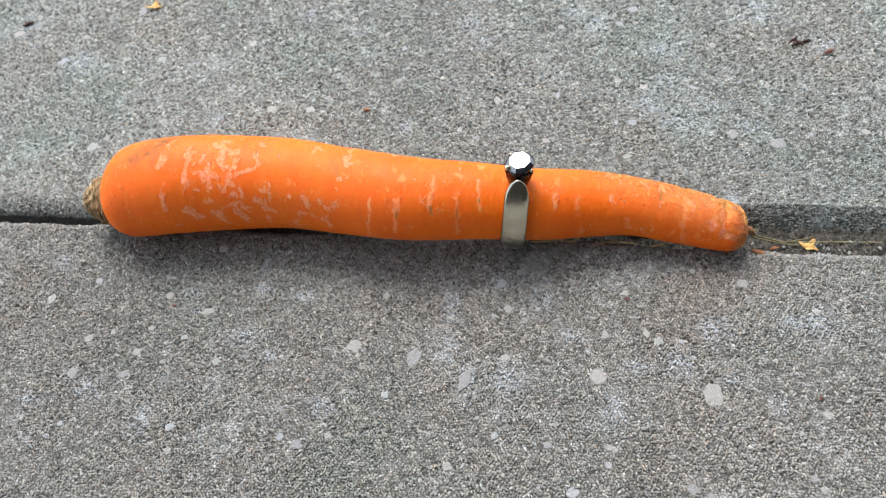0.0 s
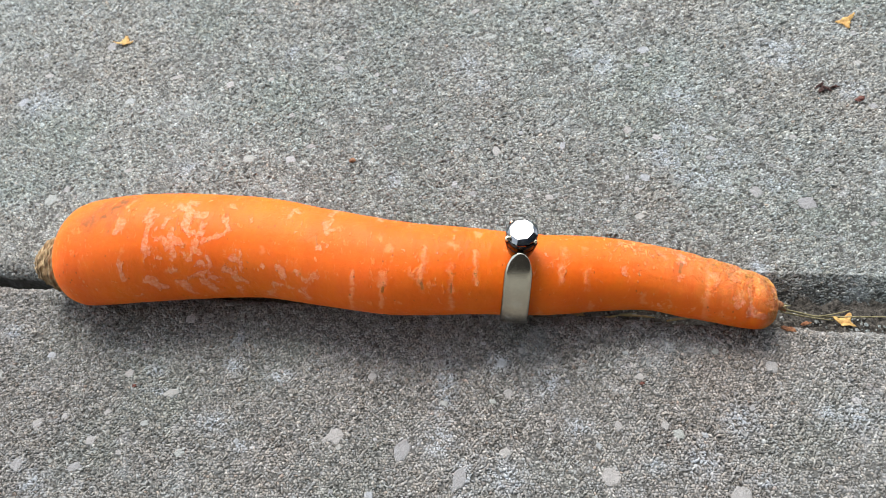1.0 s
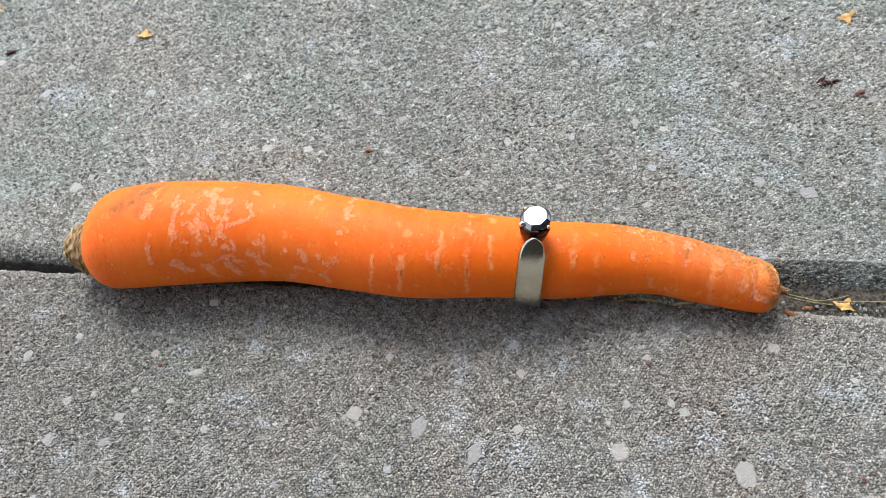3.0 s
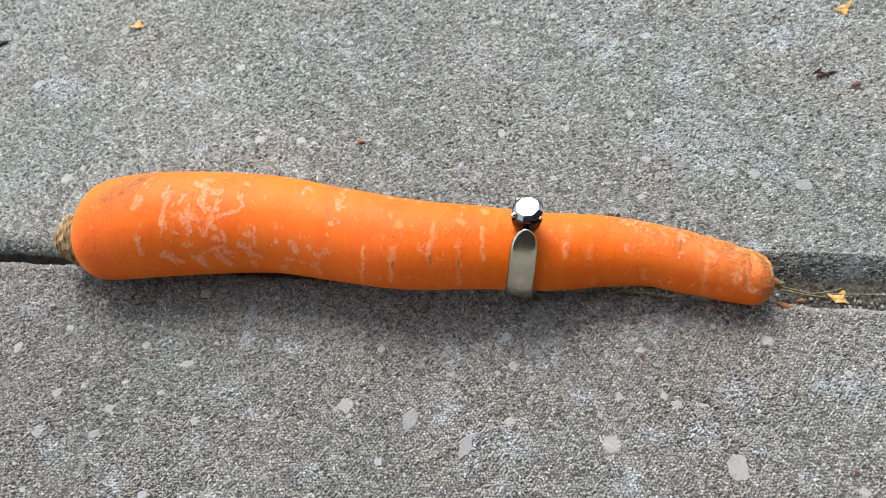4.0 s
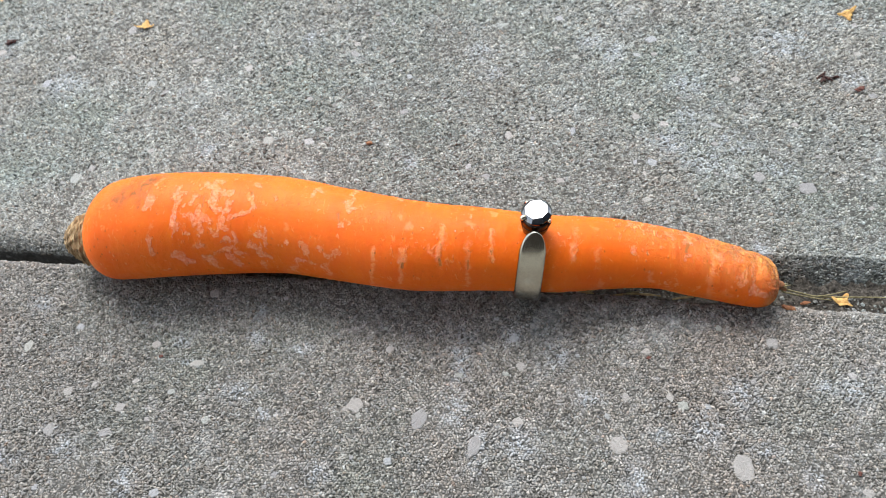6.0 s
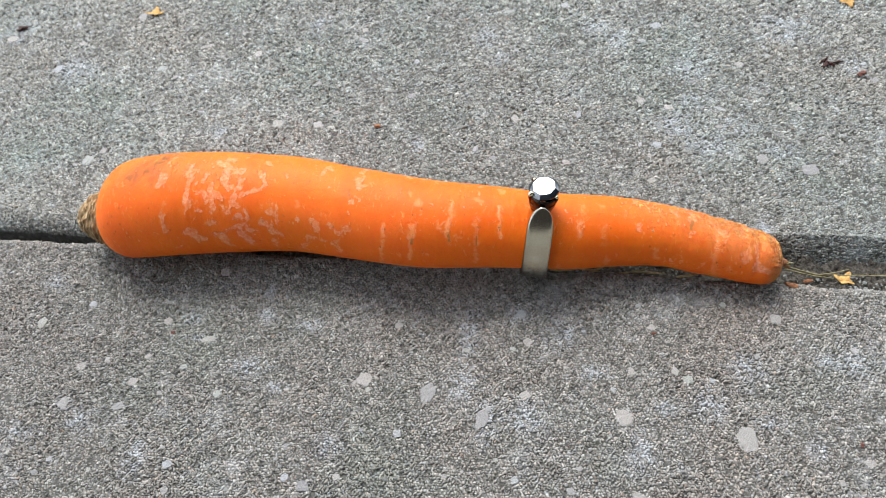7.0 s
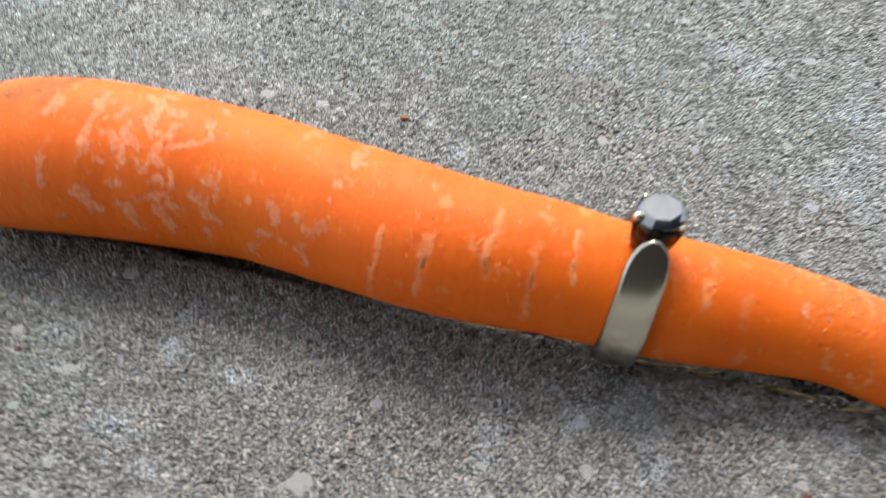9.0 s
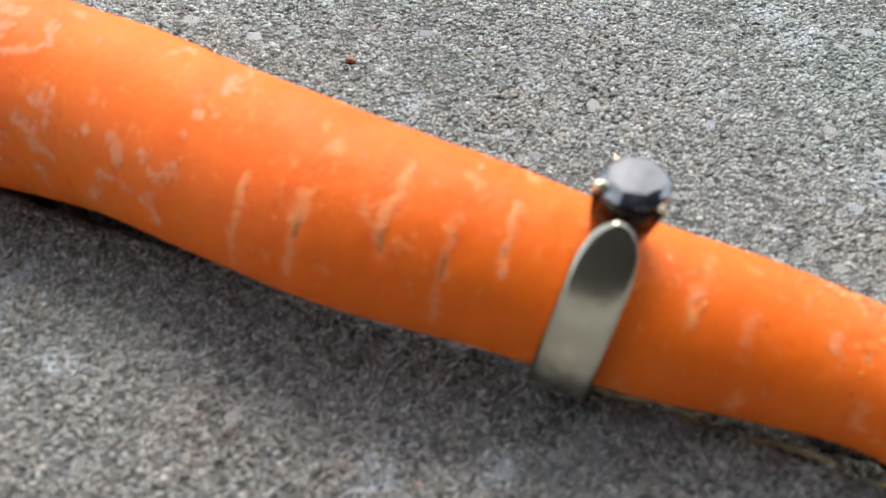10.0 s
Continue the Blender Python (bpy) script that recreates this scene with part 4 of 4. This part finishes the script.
def chip(name, size, squash, material, seed):
    """A small crumpled flake or husk."""
    bm = bmesh.new()
    bmesh.ops.create_icosphere(bm, subdivisions=3, radius=1)
    for v in bm.verts:
        d = 1 + 0.55 * noise.noise(v.co * 1.6 + Vector((seed, 0, 0))) + 0.35 * noise.noise(v.co * 4 + Vector((0, seed, 0)))
        v.co = Vector((v.co.x * size[0], v.co.y * size[1], v.co.z * squash + squash * 0.8)) * d
    me = bpy.data.meshes.new(name)
    bm.to_mesh(me)
    bm.free()
    me.materials.append(material)
    me.polygons.foreach_set("use_smooth", [True] * len(me.polygons))
    return me


def bit(name, label, category, x, y, z, turn, size, squash, material, seed, group=""):
    ob = new(name, chip(name, size, squash, material, seed))
    ob.matrix_world = pose(x, y, z, 0, 0, turn)
    tagged(ob, label, category, group)


bit("bark_flake", "small orange-brown bark flake beside the carrot tip", "flake", 0.0788, -0.0010, -0.0002, -12, (0.0015, 0.0005), 0.00025, M_FLAKE, 1)
bit("bark_flake", "small orange-brown bark flake in pavement joint", "flake", 0.0838, 0.0024, -0.0034, 20, (0.0010, 0.0004), 0.00025, M_FLAKE, 2)
for k, (x, y, turn, a, b) in enumerate(((0.0952, 0.0722, 40, 0.0015, 0.0003), (0.0964, 0.0712, -30, 0.0013, 0.00028), (0.0950, 0.0702, 75, 0.0009, 0.0003), (0.0988, 0.0716, 10, 0.0011, 0.00025), (0.0957, 0.0706, 110, 0.0008, 0.00035), (0.0974, 0.0707, -60, 0.0007, 0.00024))):
    bit("husk", "crumpled dark red-brown husk on concrete", "husk", x, y, BACK_TOP, turn, (a, b), 0.0004, M_SEED, 5 + k, "dark husks")
bit("husk", "small red-brown husk fragment on concrete", "husk", 0.1045, 0.0675, BACK_TOP, 30, (0.0013, 0.0007), 0.0003, M_RED, 12, "dark husks")
bit("husk", "small dark husk fragment on concrete", "husk", -0.1510, 0.0795, BACK_TOP, 30, (0.0016, 0.0008), 0.0006, M_SEED, 13, "dark husks")
bit("seed", "tiny rust-brown seed lying on concrete", "seed", -0.0261, 0.0425, BACK_TOP, 15, (0.0009, 0.0006), 0.0004, M_RUST, 14)
for k, (x, y) in enumerate(((-0.0650, -0.0246), (0.0476, -0.0161), (0.0884, -0.0383))):
    bit("seed", "tiny red seed husk lying on concrete", "seed", x, y, -0.0001, 40 * k, (0.0005, 0.0004), 0.00018, M_RED, 20 + k, "red seed husks")

# ---- pebbles and sand in the concrete ----
# the plain large ones: mm along and across, half sizes in mm
BACK_PEBBLES = [(-107.1, 26.4, 2.1, 2.2), (-55.2, 42.5, 2.0, 1.9), (11.7, 47.2, 1.3, 1.9), (75.7, 36.1, 1.7, 1.9), (87.0, 33.1, 2.6, 2.2), (-111.6, 86.7, 1.8, 2.6), (1.9, 35.9, 0.9, 1.4), (50.1, 86.0, 2.0, 1.6), (6.7, 91.4, 2.3, 1.1), (-97.0, 63.3, 2.0, 1.6), (-131.1, 62.3, 1.6, 2.2), (-75.2, 79.6, 1.0, 1.0)]
FRONT_PEBBLES = [(-1.6, -34.6, 2.0, 3.0), (-16.4, -32.6, 2.2, 2.2), (66.1, -39.0, 2.5, 3.5), (41.1, -36.6, 2.2, 2.4), (-55.7, -25.6, 2.3, 1.1), (42.6, -25.9, 1.0, 1.3), (10.9, -39.5, 1.6, 3.2), (52.0, -25.0, 1.0, 1.3), (54.6, -26.7, 1.4, 1.4), (-72.0, -43.9, 1.8, 1.3), (-85.4, -44.5, 1.6, 1.8), (-67.2, -21.6, 1.3, 1.3), (-99.3, -24.5, 1.3, 1.9)]
BLOOM = [(6, -21, 2.0, 7.2), (67, -23, 2.9, 2.9), (90, -20, 3.4, 2.6), (59, -32, 2.9, 3.2), (28, -17, 2.1, 3.5), (6, -32, 2.9, 3.5), (-64, -55, 2.0, 3.5), (-80, -48, 2.6, 2.2), (-43, -18, 1.8, 1.9), (12, -40, 1.8, 4.0), (45, -44, 2.1, 4.0), (-52, 83, 1.8, 3.5), (6, 71, 2.9, 2.2), (74, 14, 1.8, 2.9), (63, 41, 5.2, 4.0), (59, 68, 3.9, 4.0), (87, 82, 5.2, 2.2), (-125, 62, 5.2, 4.8)]
FRONT_STONES = [(-56.1, -56.0, 1.4, 1.2), (-54.9, -61.6, 1.1, 1.1), (-18.4, -55.2, 1.1, 1.0), (-25.2, -57.7, 1.6, 1.5), (-10.7, -18.4, 1.2, 1.2), (89.4, -42.0, 1.4, 1.3), (18.9, -52.2, 1.0, 1.1), (30.4, -53.4, 1.2, 1.0), (32.0, -48.6, 1.0, 0.8), (43.9, -53.0, 2.0, 0.9), (17.5, -13.4, 1.3, 1.2), (47.3, -14.4, 1.5, 1.0), (-83.3, -57.4, 0.9, 0.9), (-30.9, -49.6, 0.9, 0.9), (-32.4, -52.5, 0.7, 0.6), (63.2, -7.3, 0.9, 0.9), (83.4, -46.6, 0.8, 0.9), (-85.6, -60.5, 1.2, 0.7), (-15.2, -35.0, 0.8, 0.8), (-18.6, -33.7, 0.8, 1.0)]
BACK_STONES = [(-103.6, 30.0, 1.2, 1.5), (-43.5, 42.6, 1.8, 1.5), (-68.3, 70.7, 1.4, 1.7), (49.6, 39.6, 1.5, 1.4), (-18.3, 54.8, 1.5, 1.3), (-127.5, 73.6, 1.9, 1.3), (-85.6, 73.5, 2.4, 1.0), (66.3, 53.1, 2.1, 0.8), (45.5, 55.5, 1.5, 1.5), (22.7, 88.0, 0.8, 1.3), (-24.9, 75.1, 0.9, 1.5), (-18.8, 68.7, 1.0, 1.4), (-56.3, 73.0, 1.1, 1.0), (-152.9, 75.1, 2.4, 1.9), (28.8, 49.5, 0.9, 1.9), (17.8, 53.8, 0.9, 0.9), (96.3, 53.7, 0.7, 0.8), (107.0, 92.9, 1.1, 1.2), (61.7, 86.3, 0.8, 1.0), (45.2, 39.4, 0.7, 1.0)]
FRONT_BLOOM = [(70.7, -35.0, 1.8, 1.3), (20.3, -38.6, 3.6, 2.8), (80.0, -40.5, 1.5, 2.2), (50.1, -33.6, 2.1, 1.3), (34.5, -26.7, 2.9, 1.6), (16.8, -13.0, 1.8, 2.1), (-58.3, -25.6, 4.2, 0.7), (-35.9, -36.8, 2.1, 1.1), (-44.0, -31.8, 4.0, 2.0), (-21.5, -48.8, 2.5, 2.0), (-100.4, -12.8, 2.4, 1.7), (-85.5, -44.6, 1.9, 1.6), (-93.5, -52.1, 3.0, 1.3), (-61.4, -20.5, 2.0, 1.8), (-43.6, -11.2, 0.9, 2.2), (-31.7, -19.8, 2.7, 1.8), (84.5, -19.8, 2.6, 1.4)]
BACK_BLOOM = [(55.7, 46.5, 4.4, 3.7), (70.2, 47.1, 4.3, 3.3), (59.8, 56.0, 3.7, 3.0), (32.8, 85.2, 3.0, 2.5), (1.2, 79.5, 3.4, 3.5), (86.1, 87.6, 6.2, 2.0), (103.5, 70.6, 2.9, 2.7), (-70.6, 37.7, 2.7, 2.6), (-14.2, 36.2, 2.2, 2.4), (80.7, 38.8, 3.6, 2.7), (-151.2, 75.7, 2.8, 2.7), (39.4, 80.4, 2.6, 3.4)]


def pebble_mesh(seed):
    """A stone cut level with the slab, its outline broken."""
    rng = random.Random(seed)
    n = 18
    angles = [(k + rng.uniform(-0.3, 0.3)) / n * 2 * math.pi for k in range(n)]
    square, lean = rng.uniform(0.0, 0.16), rng.uniform(0, 3)
    radii = [rng.uniform(0.86, 1.06) * (1 + square * math.cos(4 * a + lean)) for a in angles]
    verts = []
    for scale, z in ((1.0, -0.3), (0.97, 0.0), (0.80, 0.09)):
        verts += [(scale * r * math.cos(a), scale * r * math.sin(a), z + (0.06 * rng.uniform(-1, 1) if scale < 1 else 0)) for r, a in zip(radii, angles)]
    verts.append((rng.uniform(-0.2, 0.2), rng.uniform(-0.2, 0.2), 0.1))
    faces = grid_faces(3, n, close_cols=True) + [(2 * n + k, 2 * n + (k + 1) % n, 3 * n) for k in range(n)]
    return mesh_of("pebble", verts, faces, M_PEBBLE, smooth=False)


PEBBLES = [pebble_mesh(k) for k in range(14)]
rng = random.Random(77)
laid = {0: [], 1: []}


def lay_pebble(slab_ob, which, x, y, a, b):
    z = BACK_TOP if which else 0.0
    ob = part("pebble", rng.choice(PEBBLES), slab_ob)
    ob.matrix_local = pose(x, y, z - 0.0001, rng.uniform(-2, 2), rng.uniform(-2, 2), rng.uniform(-25, 25)) @ Matrix.Diagonal((a, b, 0.0013, 1))
    laid[which].append((x, y, a, b))


for which, slab_ob, rows in ((0, front, FRONT_PEBBLES + FRONT_STONES), (1, back, BACK_PEBBLES + BACK_STONES)):
    for x, y, a, b in rows:
        lay_pebble(slab_ob, which, x / 1000, y / 1000, a * 0.0009, b * 0.0009)
    tries = 0
    while len(laid[which]) < (240 if which else 200) and tries < 5000:
        tries += 1
        x = rng.uniform(-0.19, 0.19)
        y = rng.uniform(0.018, 0.145) if which else rng.uniform(-0.09, -0.006)
        size = 0.0005 + 0.0010 * rng.random() ** 2.6
        if all(math.hypot(x - p[0], y - p[1]) > size + max(p[2:]) + 0.0007 for p in laid[which]):
            lay_pebble(slab_ob, which, x, y, size * rng.uniform(0.85, 1.35), size * rng.uniform(0.75, 1.1))


def sand(slab_ob, profile, which, reach, wide, steps, seed):
    """Interlocking grains of sand that stand out of the cement: a honeycomb, strongly disturbed, its cells pulled apart."""
    rng = np.random.default_rng(seed)
    rows = [0.0006]
    pace = lambda s: steps[0] + (steps[1] - steps[0]) * s / reach  # noqa: E731
    while rows[-1] < reach:
        rows.append(rows[-1] + 0.866 * pace(rows[-1]))
    rows = np.array(rows)
    step_of = steps[0] + (steps[1] - steps[0]) * rows / reach
    cu, cv = [], []
    for k, step in enumerate(step_of[:-1]):
        half = int(wide / step)
        cu.append(np.arange(-half, half) + 0.5 * (k % 2))
        cv.append(np.full(2 * half, float(k)))
    cu, cv = np.concatenate(cu), np.concatenate(cv)
    sides = 6
    turn = np.radians(30 + 60 * np.arange(sides))
    u, v = cu[:, None] + 0.57735 * np.cos(turn), cv[:, None] + 0.66667 * np.sin(turn)

    def hashed(a, c, salt):
        return np.modf(np.abs(np.sin(np.round(a * 6) * 12.9898 + np.round(c * 6) * 78.233 + salt) * 43758.5453))[0] - 0.5

    # each corner is moved the same way for the three grains that meet at it
    du = 0.8 * hashed(u, v, 0.3) + 0.25 * np.sin(1.31 * u + 0.93 * v) + 0.22 * np.sin(0.57 * u - 1.73 * v + 1)
    dv = 0.8 * hashed(u, v, 7.1) + 0.25 * np.sin(0.83 * u - 1.21 * v + 2) + 0.22 * np.sin(1.93 * u + 0.71 * v)
    u, v = u + du, np.clip(v + dv, 0, len(rows) - 1.001)
    s = np.interp(v, np.arange(len(rows)), rows)
    x = u * np.interp(v, np.arange(len(rows)), step_of)
    mx, ms = x.mean(1), s.mean(1)
    table_s = np.linspace(0, 0.3, 3001)
    w = 0.5 + 0.5 * np.tanh(mx / 0.045)
    ends = [np.array([profile(q, side) for q in table_s]) for side in (-1.0, 1.0)]
    y, z, tilt = (np.interp(ms, table_s, ends[0][:, k]) * (1 - w) + np.interp(ms, table_s, ends[1][:, k]) * w for k in range(3))
    xs = np.linspace(-0.25, 0.25, 1001)
    y = y + np.interp(mx, xs, [lip_wander(q, which) for q in xs]) * np.clip(1 - ms / 0.03, 0, 1)
    keep = rng.random(len(mx)) > 0.085
    for cx, cy, a, b in laid[which]:
        keep &= ((mx - cx) / a) ** 2 + ((y - cy) / b) ** 2 > 0.8
    qx, qy = (x - mx[:, None])[keep], (s - ms[:, None])[keep]
    px, y, z, tilt = (q[keep] for q in (mx, y, z, tilt))
    n = len(px)
    gap = rng.uniform(0.82, 1.04, n)[:, None]
    qx, qy = qx * gap, qy * gap
    size = np.sqrt(np.abs(qx * np.roll(qy, 1, 1) - qy * np.roll(qx, 1, 1)).sum(1) / 6.3)
    high = size * rng.uniform(-0.45, 0.4, n)
    lean_x, lean_y = rng.normal(0, 0.2, n), rng.normal(0, 0.2, n)
    layers = []
    for scale, top in ((1.02, False), (0.84, True)):
        lz = high[:, None] + scale * (qx * lean_x[:, None] + qy * lean_y[:, None]) if top else np.full((n, sides), -0.0004)
        layers.append(np.stack([qx * scale, qy * scale, lz], -1))
    local = np.concatenate(layers, 1)
    c, d = np.cos(tilt)[:, None], np.sin(tilt)[:, None]
    out = np.empty_like(local)
    out[..., 0] = local[..., 0] + px[:, None]
    out[..., 1] = local[..., 1] * c + local[..., 2] * d + y[:, None]
    out[..., 2] = -local[..., 1] * d + local[..., 2] * c + z[:, None]
    k = np.arange(sides)
    j = (k + 1) % sides
    quads = np.stack([k, j, sides + j, sides + k], -1)
    start = np.arange(n)[:, None] * 2 * sides
    loops = np.concatenate([(start[:, :, None] + quads[None]).reshape(n, -1), start + sides + k[None]], 1)
    counts = np.tile([4] * sides + [sides], n)
    me = bpy.data.meshes.new("sand_grains")
    me.vertices.add(n * 2 * sides)
    me.vertices.foreach_set("co", out.ravel().astype(np.float32))
    me.loops.add(loops.size)
    me.loops.foreach_set("vertex_index", loops.ravel().astype(np.int32))
    me.polygons.add(len(counts))
    me.polygons.foreach_set("loop_start", np.r_[0, np.cumsum(counts)[:-1]].astype(np.int32))
    me.materials.append(M_GRAIN)
    me.update(calc_edges=True)
    me.validate()
    bloom = np.zeros(n)
    for bx, by, a, b in BLOOM + FRONT_BLOOM + BACK_BLOOM:
        bloom = np.maximum(bloom, 0.62 * np.exp(-0.8 * (((px - bx / 1000) / (a / 1000)) ** 2 + ((y - by / 1000) / (b / 1000)) ** 2)))
    # 1 on the front slab, where sand_grain paints the shade in
    me.attributes.new("worn_or_shaded", "FLOAT", "POINT").data.foreach_set("value", np.full(2 * sides * n, 0.0 if which else 1.0, np.float32))
    me.attributes.new("bloom", "FLOAT", "POINT").data.foreach_set("value", np.repeat(bloom, 2 * sides).astype(np.float32))
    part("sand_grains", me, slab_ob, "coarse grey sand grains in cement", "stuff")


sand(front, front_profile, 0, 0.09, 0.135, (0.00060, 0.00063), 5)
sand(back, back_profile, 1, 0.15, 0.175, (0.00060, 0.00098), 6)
